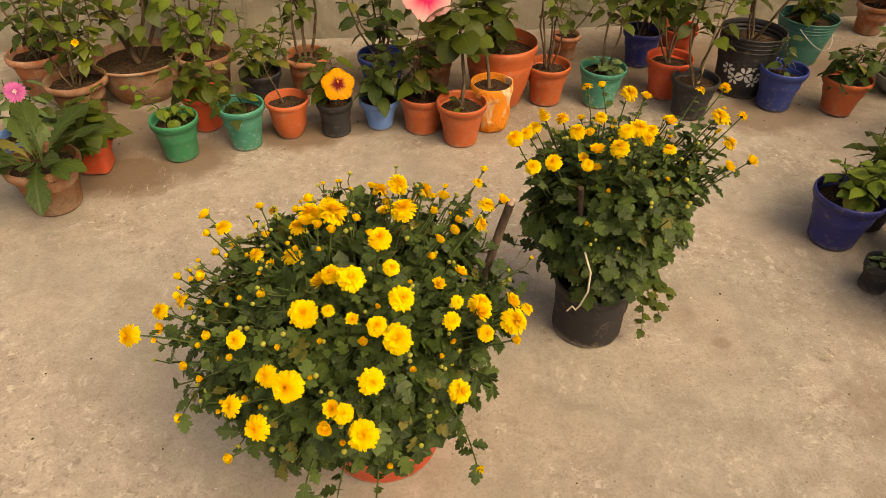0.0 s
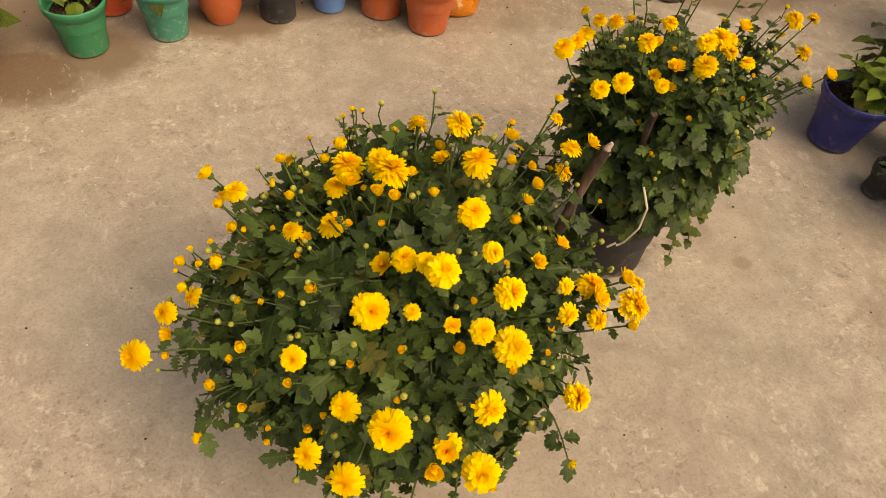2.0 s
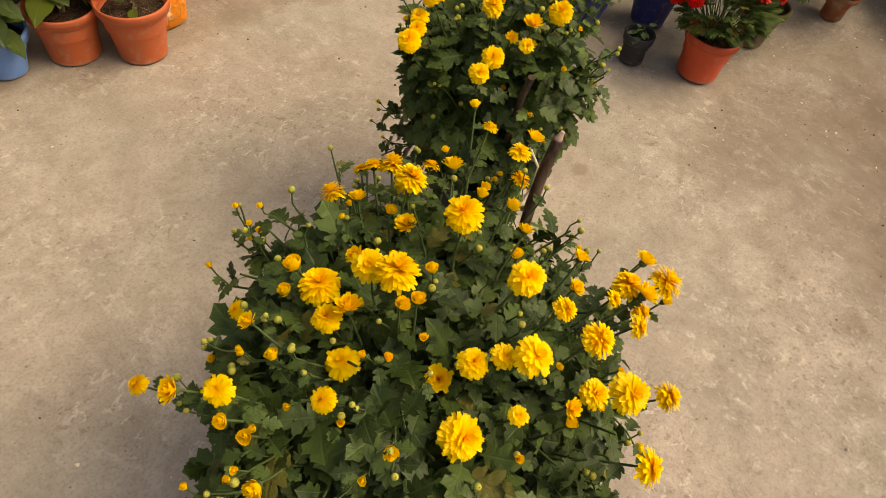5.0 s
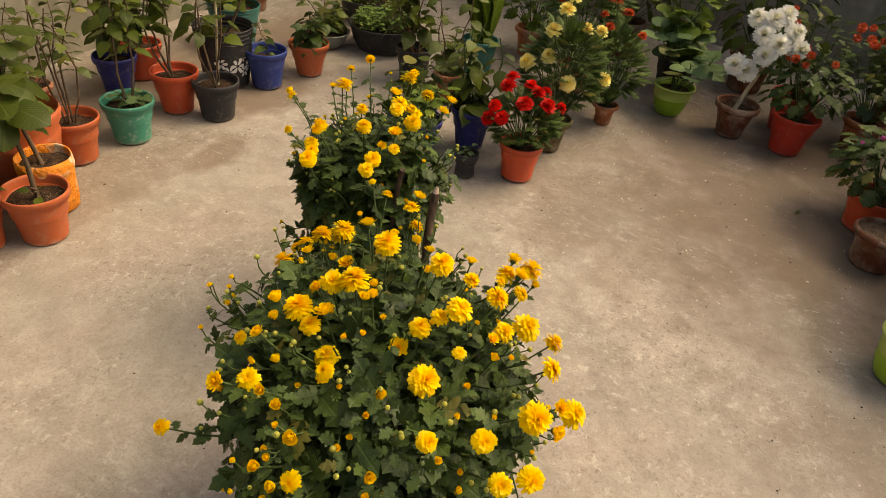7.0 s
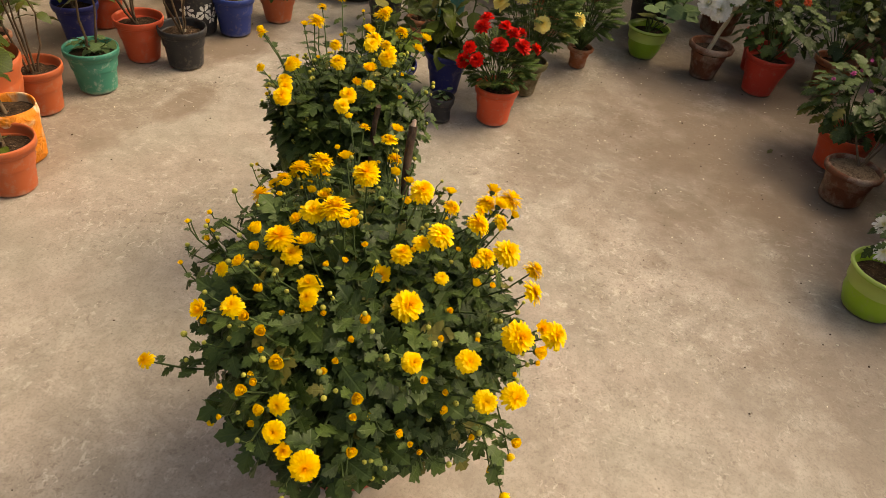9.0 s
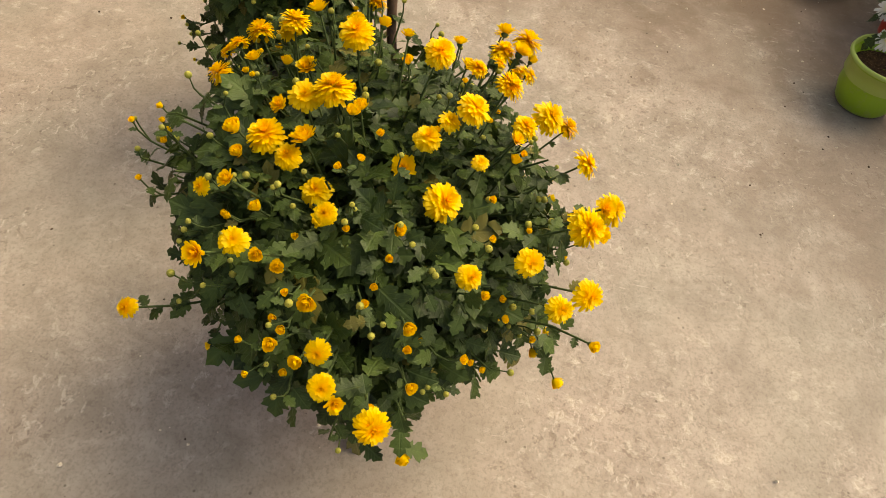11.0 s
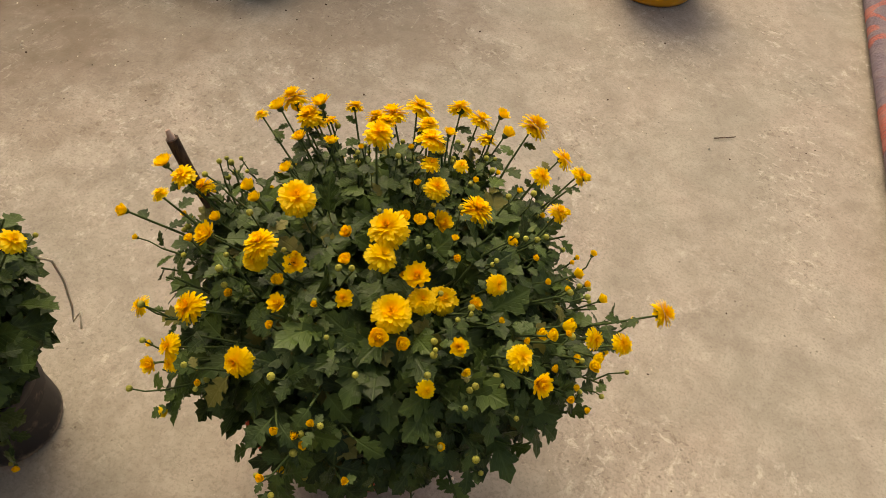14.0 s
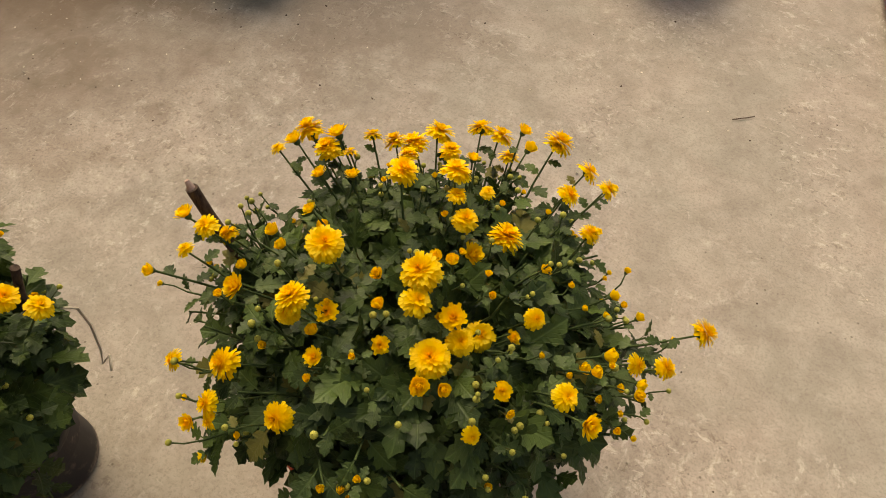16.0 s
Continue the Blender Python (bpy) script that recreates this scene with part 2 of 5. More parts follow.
    sc = n.add("VectorMath", operation="SCALE")
    n.link(nz.outputs["Color"], sc.inputs[0])
    sc.inputs["Scale"].default_value = 0.5
    n.link(sc.outputs[0], bent.inputs[1])
    n.link(bent.outputs[0], v.inputs["Vector"])
    v.inputs["Scale"].default_value = 1.1
    crack = n.math("MULTIPLY", n.ramp(v.outputs["Distance"], (0.0, 1.0), (0.006, 0.0)), n.ramp(n.noise(o, 1.1, 2), (0.5, 0.0), (0.6, 1.0)))
    col = n.mix(n.math("MULTIPLY", crack, 0.12), col, scaled(STAIN_SHADE_TONE, 0.6))
    # grit
    g = n.add("TexVoronoi")
    n.link(o, g.inputs["Vector"])
    g.inputs["Scale"].default_value = 34.0
    dots = n.math("MULTIPLY", n.ramp(g.outputs["Distance"], (0.07, 1.0), (0.11, 0.0)), n.math("GREATER_THAN", n.noise(o, 6.0, 3), 0.56))
    col = n.mix(n.math("MULTIPLY", dots, 0.7), col, (0.10, 0.085, 0.06))
    fine = n.noise(o, 160, 4, 0.7)
    col = n.mix(n.ramp(fine, (0.36, 0.45), (0.52, 0.0)), col, scaled(FLOOR_DARK, 0.6))
    h = n.math("ADD", n.math("MULTIPLY", worn, 0.30), n.math("ADD", n.math("MULTIPLY", trowel, 0.35), n.math("MULTIPLY", fine, 0.22)))
    h = n.math("SUBTRACT", h, n.math("ADD", n.math("MULTIPLY", dents, 0.35), n.math("MULTIPLY", crack, 0.2)))
    h = n.math("ADD", h, n.math("MULTIPLY", n.math("SUBTRACT", flakes, pits), 0.40))
    n.bump(h, 0.45, 0.004)
    return n.set(col, n.ramp(cloud, (0.3, 0.62), (0.7, 0.8)), None, 0.35)


def wall_material():
    n = Nodes("cement_plaster")
    o = n.coords("Object")
    col = n.mix(n.ramp(n.noise(o, 1.6, 6, 0.65, 0.6), (0.35, 0.0), (0.65, 1.0)), (0.155, 0.14, 0.102), (0.30, 0.272, 0.21))
    runs = n.noise(n.coords("Object", (6, 6, 0.8)), 1.0, 6, 0.65, 0.5)
    col = n.mix(n.ramp(runs, (0.5, 0.0), (0.72, 0.6)), col, (0.12, 0.115, 0.085))
    col = n.mix(n.ramp(n.noise(o, 11, 5, 0.7), (0.55, 0.0), (0.72, 0.4)), col, (0.48, 0.45, 0.38))
    n.bump(n.noise(o, 40, 8, 0.7), 0.5, 0.006)
    return n.set(col, 0.9, None, 0.2)


def mat_material():
    """Woven plastic mat: salmon bands and rings on a violet grey, with a fine rib."""
    n = Nodes("woven_mat")
    uv = n.coords("UV")
    blots = n.noise(n.coords("UV", (5.2, 3.4, 1)), 1.0, 1.5, 0.45, 1.6)
    band = n.ramp(blots, (0.34, 1.0), (0.37, 0.0), (0.47, 0.0), (0.495, 1.0), (0.60, 1.0), (0.625, 0.0))
    col = n.mix(band, (0.165, 0.135, 0.165), (0.40, 0.105, 0.075))
    weave = n.add("TexWave")
    n.link(n.coords("UV", (2, 110, 1)), weave.inputs["Vector"])
    weave.inputs["Scale"].default_value = 1.0
    cross = n.noise(n.coords("UV", (190, 120, 1)), 1.0, 3)
    col = n.mix(n.ramp(cross, (0.40, 0.55), (0.56, 0.0)), col, (0.11, 0.075, 0.085))
    col = n.mix(n.ramp(n.noise(uv, 14, 5, 0.65), (0.45, 0.0), (0.7, 0.35)), col, (0.36, 0.27, 0.25))
    n.bump(n.math("ADD", n.math("MULTIPLY", cross, 2.0), weave.outputs["Fac"]), 0.9, 0.004)
    return n.set(col, 0.7, None, 0.3)


def bag_material():
    n = Nodes("printed_sack")
    o = n.coords("Object")
    g = n.noise(n.coords("Object", (14, 14, 9)), 1.0, 3, 0.5, 1.0)
    col = n.mix(n.ramp(g, (0.40, 0.0), (0.52, 1.0)), (0.70, 0.56, 0.38), (0.78, 0.25, 0.02))
    col = n.mix(n.ramp(n.noise(o, 30, 5), (0.58, 0.0), (0.72, 0.5)), col, (0.35, 0.2, 0.08))
    n.bump(n.noise(o, 28, 5, 0.65, 1.0), 1.0, 0.016)
    return n.set(col, 0.55, None, 0.35)


M = {
    "orange": plastic("orange_plastic", (0.45, 0.098, 0.030), dirty=0.7),
    "orangered": plastic("red_orange_plastic", (0.55, 0.075, 0.025)),
    "red": plastic("red_plastic", (0.48, 0.035, 0.018)),
    "green": plastic("green_plastic", (0.02, 0.19, 0.085)),
    "seagreen": plastic("sea_green_plastic", (0.035, 0.22, 0.15), dirt=(0.50, 0.56, 0.48), dirty=0.9),
    "teal": plastic("teal_plastic", (0.03, 0.15, 0.12)),
    "lightblue": plastic("light_blue_plastic", (0.10, 0.22, 0.50)),
    "darkblue": plastic("dark_blue_plastic", (0.018, 0.024, 0.15)),
    "blue": plastic("blue_plastic", (0.02, 0.045, 0.22)),
    "black": plastic("black_plastic", (0.018, 0.018, 0.020), 0.5, dirty=0.35),
    "dustyblack": plastic("dusty_black_plastic", (0.020, 0.019, 0.020), 0.6, (0.17, 0.135, 0.11), 1.0),
    "lime": plastic("lime_plastic", (0.24, 0.40, 0.02), 0.32),
    "limerim": plastic("pale_lime_plastic", (0.42, 0.55, 0.12), 0.35, dirty=0.2),
    "yellow": plastic("yellow_plastic", (0.80, 0.36, 0.012), 0.3, dirty=0.15),
    "grey": plastic("grey_plastic", (0.20, 0.21, 0.19), 0.5),
    "inner_blue": plastic("blue_lining", (0.02, 0.07, 0.28)),
    "terracotta": clay("terracotta", (0.40, 0.135, 0.06)),
    "oldclay": clay("weathered_clay", (0.27, 0.115, 0.055), (0.42, 0.33, 0.24)),
    "darkclay": clay("damp_clay", (0.20, 0.075, 0.04)),
    "oliveclay": clay("mossy_clay", (0.14, 0.11, 0.05)),
    "soil": soil_material("dark_soil", (0.018, 0.012, 0.008), (0.085, 0.05, 0.028)),
    "drysoil": soil_material("dry_soil", (0.10, 0.065, 0.04), (0.27, 0.19, 0.12)),
    "mum": leaf_material("chrysanthemum_leaf", (0.011, 0.023, 0.006), (0.082, 0.125, 0.027), 0.32),
    "mum_rest": leaf_material("chrysanthemum_leaf_rest", (0.010, 0.022, 0.006), (0.074, 0.114, 0.025), 0.32, island=True),
    "leaf": leaf_material("broad_leaf", (0.018, 0.030, 0.005), (0.098, 0.125, 0.014), 0.30),
    "bright": leaf_material("bright_leaf", (0.035, 0.070, 0.008), (0.15, 0.205, 0.022), 0.28),
    "deep": leaf_material("deep_leaf", (0.015, 0.032, 0.008), (0.066, 0.100, 0.018), 0.32),
    "feather": leaf_material("marigold_leaf", (0.022, 0.046, 0.012), (0.100, 0.150, 0.032), 0.42),
    "grass": leaf_material("seedling_leaf", (0.06, 0.12, 0.02), (0.16, 0.23, 0.05), island=True),
    "grey_leaf": leaf_material("grey_green_leaf", (0.045, 0.085, 0.030), (0.16, 0.23, 0.085)),
    "stem": bark_material("green_stem", (0.03, 0.05, 0.016), (0.085, 0.12, 0.035)),
    "twig": bark_material("brown_twig", (0.055, 0.035, 0.02), (0.18, 0.125, 0.075)),
    "stick": bark_material("dry_stick", (0.022, 0.014, 0.010), (0.13, 0.085, 0.06), (45, 45, 12)),
    "cane": bark_material("pale_cane", (0.36, 0.28, 0.17), (0.60, 0.50, 0.34)),
    "cut": bark_material("cut_wood", (0.36, 0.24, 0.18), (0.62, 0.46, 0.38)),
    "string": bark_material("pale_string", (0.55, 0.48, 0.36), (0.75, 0.68, 0.54)),
    "petal": petal_material("yellow_petal", (0.97, 0.70, 0.013), (0.96, 0.63, 0.008), (0.95, 0.60, 0.006)),
    "budyellow": petal_material("young_yellow_petal", (0.97, 0.69, 0.012), (0.86, 0.64, 0.022), (0.96, 0.65, 0.010)),
    "budgreen": petal_material("green_bud", (0.55, 0.52, 0.10), (0.07, 0.13, 0.03), None, vary=0.3),
    "white": petal_material("white_petal", (0.90, 0.89, 0.84), (0.70, 0.70, 0.50), (0.74, 0.70, 0.38)),
    "redpetal": petal_material("red_petal", (0.72, 0.012, 0.008), (0.42, 0.006, 0.005), (0.62, 0.02, 0.01), vary=0.25),
    "cream": petal_material("pale_yellow_petal", (0.93, 0.82, 0.30), (0.86, 0.66, 0.12), (0.90, 0.72, 0.16)),
    "rust": petal_material("rust_petal", (0.62, 0.085, 0.02), (0.35, 0.03, 0.01), (0.5, 0.1, 0.02), vary=0.3),
    "pink": petal_material("pink_petal", (0.66, 0.16, 0.42), (0.48, 0.07, 0.28), (0.80, 0.6, 0.6)),
    "gold": petal_material("gold_hibiscus", (0.93, 0.37, 0.008), (0.22, 0.006, 0.008), None, edge=(0.24, 0.50)),
    "rose": petal_material("rose_hibiscus", (0.93, 0.50, 0.47), (0.74, 0.015, 0.13), None, edge=(0.28, 0.90)),
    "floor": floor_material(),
    "wall": wall_material(),
    "mat": mat_material(),
    "sack": bag_material(),
    "print": plastic("white_print", (0.55, 0.55, 0.52), 0.55),
    "stone": clay("grey_stone", (0.20, 0.18, 0.15), (0.3, 0.27, 0.22), (0.09, 0.085, 0.07)),
    "dryleaf": leaf_material("fallen_leaf", (0.07, 0.07, 0.02), (0.16, 0.13, 0.04)),
    "wire": plastic("steel_wire", (0.45, 0.44, 0.42), 0.35, dirty=0.1),
}


# ---- geometry helpers ----
class Geo:
    """Collects points, faces and a UV for each point, and makes one mesh of them."""

    def __init__(self):
        self.v, self.f, self.uv = [], [], []

    def strip(self, rows, uvs, closed=False):
        """Joins rows of equally many points."""
        b, k = len(self.v), len(rows[0])
        for r, u in zip(rows, uvs):
            self.v += [tuple(p) for p in r]
            self.uv += u
        for i in range(len(rows) - 1):
            for j in range(k if closed else k - 1):
                a, c = b + i * k, b + (i + 1) * k
                self.f.append((a + j, a + (j + 1) % k, c + (j + 1) % k, c + j))

    def lathe(self, profile, segs=32, at=(0, 0, 0), wobble=0.0, square=0.0):
        rows, uvs = [], []
        for i, (r, z) in enumerate(profile):
            row = []
            for j in range(segs):
                a = 2 * math.pi * j / segs
                k = 1 + wobble * noise.noise((math.cos(a) * 1.7, math.sin(a) * 1.7, z * 14))
                if square:
                    c, s = abs(math.cos(a)), abs(math.sin(a))
                    k *= (1 - square) + square / max(c, s)
                row.append((at[0] + r * k * math.cos(a), at[1] + r * k * math.sin(a), at[2] + z))
            rows.append(row)
            uvs.append([(j / segs, i / len(profile)) for j in range(segs)])
        self.strip(rows, uvs, True)

    def cap(self, ring, flip=False):
        b = len(self.v)
        self.v += [tuple(p) for p in ring]
        self.uv += [(0.5, 0.5)] * len(ring)
        idx = list(range(b, b + len(ring)))
        self.f.append(tuple(reversed(idx)) if flip else tuple(idx))

    def tube(self, pts, r0, r1, sides=6, cap=True):
        pts = [Vector(p) for p in pts]
        rows, uvs = [], []
        for i, p in enumerate(pts):
            d = (pts[min(i + 1, len(pts) - 1)] - pts[max(i - 1, 0)]).normalized()
            u = d.cross((0.31, 0.87, 0.38))
            u = (u if u.length > 1e-3 else d.cross((1, 0, 0))).normalized()
            w = d.cross(u)
            r = r0 + (r1 - r0) * i / (len(pts) - 1)
            rows.append([p + r * (math.cos(2 * math.pi * j / sides) * u + math.sin(2 * math.pi * j / sides) * w) for j in range(sides)])
            uvs.append([(j / sides, i / (len(pts) - 1)) for j in range(sides)])
        self.strip(rows, uvs, True)
        if cap:
            self.cap(rows[-1])
            self.cap(rows[0], True)

    def stamp(self, other, m):
        b = len(self.v)
        a = np.array(other.v) @ np.array(m.to_3x3()).T + np.array(m.translation)
        self.v += [tuple(p) for p in a]
        self.uv += other.uv
        self.f += [tuple(i + b for i in f) for f in other.f]

    def mesh(self, name, material, smooth=True):
        me = bpy.data.meshes.new(name)
        me.from_pydata(self.v, [], self.f)
        me.materials.append(material)
        layer = me.uv_layers.new(name="UVMap")
        idx = np.empty(len(me.loops), dtype=np.int32)
        me.loops.foreach_get("vertex_index", idx)
        layer.data.foreach_set("uv", np.array(self.uv, dtype=np.float32)[idx].ravel())
        if smooth:
            me.shade_smooth()
        return me


def place(ob, parent, m=None):
    ob.parent = parent
    if m is not None:
        ob.matrix_basis = m
    return ob


def part(name, geo, material, parent, label="", smooth=True, m=None):
    ob = place(new(name, geo.mesh(name, material, smooth)), parent, m)
    return tagged(ob, label)


def shared(name, mesh, parent, m, label=""):
    return tagged(place(new(name, mesh), parent, m), label)


def thing(name, at, label, category, group="", kind=""):
    ob = new(name)
    ob.empty_display_size = 0.1
    ob.matrix_basis = Matrix.Translation(at)
    return tagged(ob, label, category, group, kind)


def aim(at, along, up, size):
    """The pose of a piece whose y goes along and whose z is up."""
    y = Vector(along).normalized()
    x = y.cross(Vector(up))
    x = (x if x.length > 1e-4 else y.cross((0.3, 0.5, 0.8))).normalized()
    z = x.cross(y)
    return Matrix.Translation(at) @ Matrix((x, y, z)).transposed().to_4x4() @ Matrix.Diagonal((size, size, size, 1))


def face(at, toward, size, spin=0.0):
    """The pose of a flower that looks toward."""
    q = Vector(toward).to_track_quat("Z", "Y")
    return Matrix.Translation(at) @ q.to_matrix().to_4x4() @ Matrix.Rotation(spin, 4, "Z") @ Matrix.Diagonal((size, size, size, 1))


# half outlines of leaves: how far along, how far across
OUTLINES = {
    "mum": ((0, 0.02), (0.12, 0.045), (0.15, 0.14), (0.20, 0.23), (0.28, 0.25), (0.34, 0.32), (0.38, 0.27), (0.38, 0.15), (0.45, 0.21), (0.51, 0.31), (0.59, 0.32), (0.68, 0.37), (0.70, 0.26), (0.69, 0.17), (0.76, 0.20), (0.84, 0.21), (0.89, 0.12), (1.0, 0.0)),
    "ovate": ((0, 0.02), (0.03, 0.15), (0.12, 0.29), (0.26, 0.38), (0.36, 0.37), (0.42, 0.385), (0.55, 0.34), (0.62, 0.33), (0.76, 0.22), (0.90, 0.10), (1.0, 0.0)),
    "round": ((0, 0.05), (-0.05, 0.22), (0.08, 0.42), (0.30, 0.50), (0.52, 0.48), (0.72, 0.40), (0.84, 0.27), (0.93, 0.13), (0.97, 0.0)),
    "lobed": ((0, 0.04), (-0.06, 0.20), (0.06, 0.44), (0.26, 0.50), (0.33, 0.40), (0.50, 0.46), (0.66, 0.38), (0.70, 0.25), (0.86, 0.20), (1.0, 0.0)),
    "lance": ((0, 0.015), (0.12, 0.06), (0.35, 0.10), (0.6, 0.095), (0.85, 0.05), (1.0, 0.0)),
    "leaflet": ((0, 0.03), (0.15, 0.14), (0.4, 0.20), (0.7, 0.15), (1.0, 0.0)),
    "gerbera": ((0, 0.02), (0.10, 0.035), (0.18, 0.10), (0.20, 0.045), (0.30, 0.13), (0.33, 0.07), (0.42, 0.18), (0.46, 0.10), (0.56, 0.21), (0.61, 0.15), (0.72, 0.23), (0.84, 0.19), (0.88, 0.15), (0.97, 0.07), (1.0, 0.0)),
}


def leaf_geo(kind, droop=0.25, fold=0.22, stalk=0.25):
    g = Geo()
    half = OUTLINES[kind]
    n = len(half)
    left, mid, right = [], [], []
    lo, hi = min(a for a, _ in half), 1.0
    for i, (a, w) in enumerate(half):
        s = max(0.0, min(1.0, i / (n - 1)))
        zz = lambda t: -droop * t * t + 0.10 * droop * t
        mid.append(Vector((0, s * 1.0 if i else 0.0, zz(s))))
        ripple = 0.035 * math.sin(i * 2.3) * min(1.0, w * 3)
        for row, side in ((left, -1), (right, 1)):
            row.append(Vector((side * w, a, zz(max(a, 0)) + fold * w * 0.8 - 0.9 * w * w * droop + ripple * side)))
    rows = list(zip(left, mid, right))
    g.strip(rows, [[(0.5 - w, a), (0.5, i / (n - 1)), (0.5 + w, a)] for i, (a, w) in enumerate(half)])
    if stalk:
        g.tube([(0, 0.02, 0), (0, -stalk * 0.5, -stalk * 0.1), (0, -stalk, -stalk * 0.35)], 0.016, 0.02, 4, False)
    return g


def marigold_leaf():
    """A feathered leaf of narrow leaflets."""
    g = Geo()
    small = leaf_geo("leaflet", 0.25, 0.3, 0)
    for i in range(5):
        for s in (-1, 1):
            a = 0.15 + 0.16 * i
            g.stamp(small, aim((0, a, -0.15 * a * a), (s * 0.8, 0.65, -0.1), (0, 0, 1), 0.50 - 0.05 * abs(i - 2)))
    g.stamp(small, aim((0, 0.85, -0.1), (0, 1, -0.1), (0, 0, 1), 0.4))
    g.tube([(0, 0, 0), (0, 0.5, -0.03), (0, 0.9, -0.11)], 0.014, 0.008, 3, False)
    return g


def petal(g, m, length, width, curl, tip=0.55, ring=1.0, cup=0.25):
    rows, uvs = [], []
    for t, w in ((0.0, 0.35), (0.35, 0.85), (0.72, 1.0), (0.92, 0.8), (1.0, tip)):
        hw, z = width * w * 0.5, curl * t * t
        notch = 0.04 * length if t == 1.0 else 0
        rows.append([m @ Vector((-hw, t * length, z + cup * hw)), m @ Vector((0, t * length - notch, z)), m @ Vector((hw, t * length, z + cup * hw))])
        uvs.append([(ring, t)] * 3)
    g.strip(rows, uvs)


def whorls(rings, rng):
    """rings: count, length, width, lift in degrees, curl, height, ring number from 0 in the heart to 1."""
    g = Geo()
    for count, length, width, lift, curl, z, ring in rings:
        off = rng.random() * 6
        for i in range(count):
            a = off + 2 * math.pi * i / count + rng.uniform(-0.5, 0.5) / count * 2.2
            m = Matrix.Translation((0, 0, z)) @ Matrix.Rotation(a, 4, "Z") @ Matrix.Rotation(radians(lift + rng.uniform(-9, 9)), 4, "X")
            petal(g, m, length * rng.uniform(0.86, 1.06), width, curl + rng.uniform(-0.05, 0.05), ring=ring)
    return g


def bud_geo(r, stripes=9, tall=1.0):
    """A round bud with ribs; its lower half is the green cup."""
    g = Geo()
    rows, uvs = [], []
    for i in range(8):
        p = math.pi * (0.06 + 0.9 * i / 7)
        row, u = [], []
        for j in range(stripes * 2):
            a = math.pi * j / stripes
            k = r * (1.0 if j % 2 else 0.9)
            row.append((k * math.sin(p) * math.cos(a), k * math.sin(p) * math.sin(a), -k * tall * math.cos(p)))
            u.append((0.9, min(1.0, (i / 7) * (0.75 + 0.35 * (j % 2)))))
        rows.append(row)
        uvs.append(u)
    g.strip(rows, uvs, True)
    return g


rng = random.Random(7)
FLOWER = {
    "open": [whorls([(27, 0.49, 0.12, -14, -0.12, 0.04, 1.0), (27, 0.49, 0.12, 2, -0.11, 0.07, 0.95), (25, 0.46, 0.115, 17, -0.09, 0.10, 0.85), (22, 0.40, 0.105, 33, -0.06, 0.13, 0.7), (18, 0.32, 0.09, 50, -0.02, 0.15, 0.4), (12, 0.22, 0.07, 68, 0.0, 0.16, 0.15)], rng) for _ in range(3)],
    "flat": [whorls([(21, 0.50, 0.14, -8, -0.12, 0.02, 1.0), (20, 0.46, 0.13, 7, -0.10, 0.05, 0.9), (17, 0.36, 0.11, 25, -0.02, 0.07, 0.55), (14, 0.22, 0.07, 52, 0.0, 0.08, 0.2)], rng) for _ in range(2)],
    "cup": [whorls([(18, 0.56, 0.17, 32, 0.05, -0.09, 0.9), (16, 0.52, 0.16, 48, 0.05, -0.05, 0.6), (13, 0.42, 0.13, 66, 0.03, 0.0, 0.3)], rng) for _ in range(2)],
}
FLOWER_MESH = {k: [g.mesh("flower_" + k, M["petal"]) for g in v] for k, v in FLOWER.items()}
young = Geo()
young.stamp(whorls([(16, 0.50, 0.23, 26, 0.24, -0.14, 0.85), (14, 0.45, 0.22, 42, 0.22, -0.06, 0.6), (12, 0.36, 0.18, 60, 0.16, 0.03, 0.35), (8, 0.25, 0.14, 80, 0.08, 0.10, 0.2)], rng), Matrix.Identity(4))
YOUNG_MESH = young.mesh("young_flower", M["budyellow"])
BUD_MESH = bud_geo(0.5).mesh("bud", M["budgreen"])
SEPAL = Geo()
SEPAL.lathe([(0.05, -0.22), (0.13, -0.16), (0.17, -0.06), (0.12, 0.0)], 8)
LEAF = {
    "mum": [leaf_geo("mum", d, f, 0.2) for d, f in ((0.25, 0.25), (0.45, 0.1), (0.12, 0.4))],
    "ovate": [leaf_geo("ovate", 0.3, 0.3), leaf_geo("ovate", 0.6, 0.15)],
    "round": [leaf_geo("round", 0.25, 0.15, 0.5), leaf_geo("round", 0.5, 0.05, 0.5)],
    "lobed": [leaf_geo("lobed", 0.3, 0.12, 0.5), leaf_geo("lobed", 0.6, 0.1, 0.5)],
    "gerbera": [leaf_geo("gerbera", 0.7, 0.2, 0.1), leaf_geo("gerbera", 0.45, 0.25, 0.1)],
    "lance": [leaf_geo("lance", 0.3, 0.3, 0.02)],
    "marigold": [marigold_leaf()],
}
LEAF_MESHES = {}


def leaf_meshes(kind, mat):
    if (kind, mat) not in LEAF_MESHES:
        LEAF_MESHES[kind, mat] = [g.mesh("leaf_" + kind, M[mat]) for g in LEAF[kind]]
    return LEAF_MESHES[kind, mat]


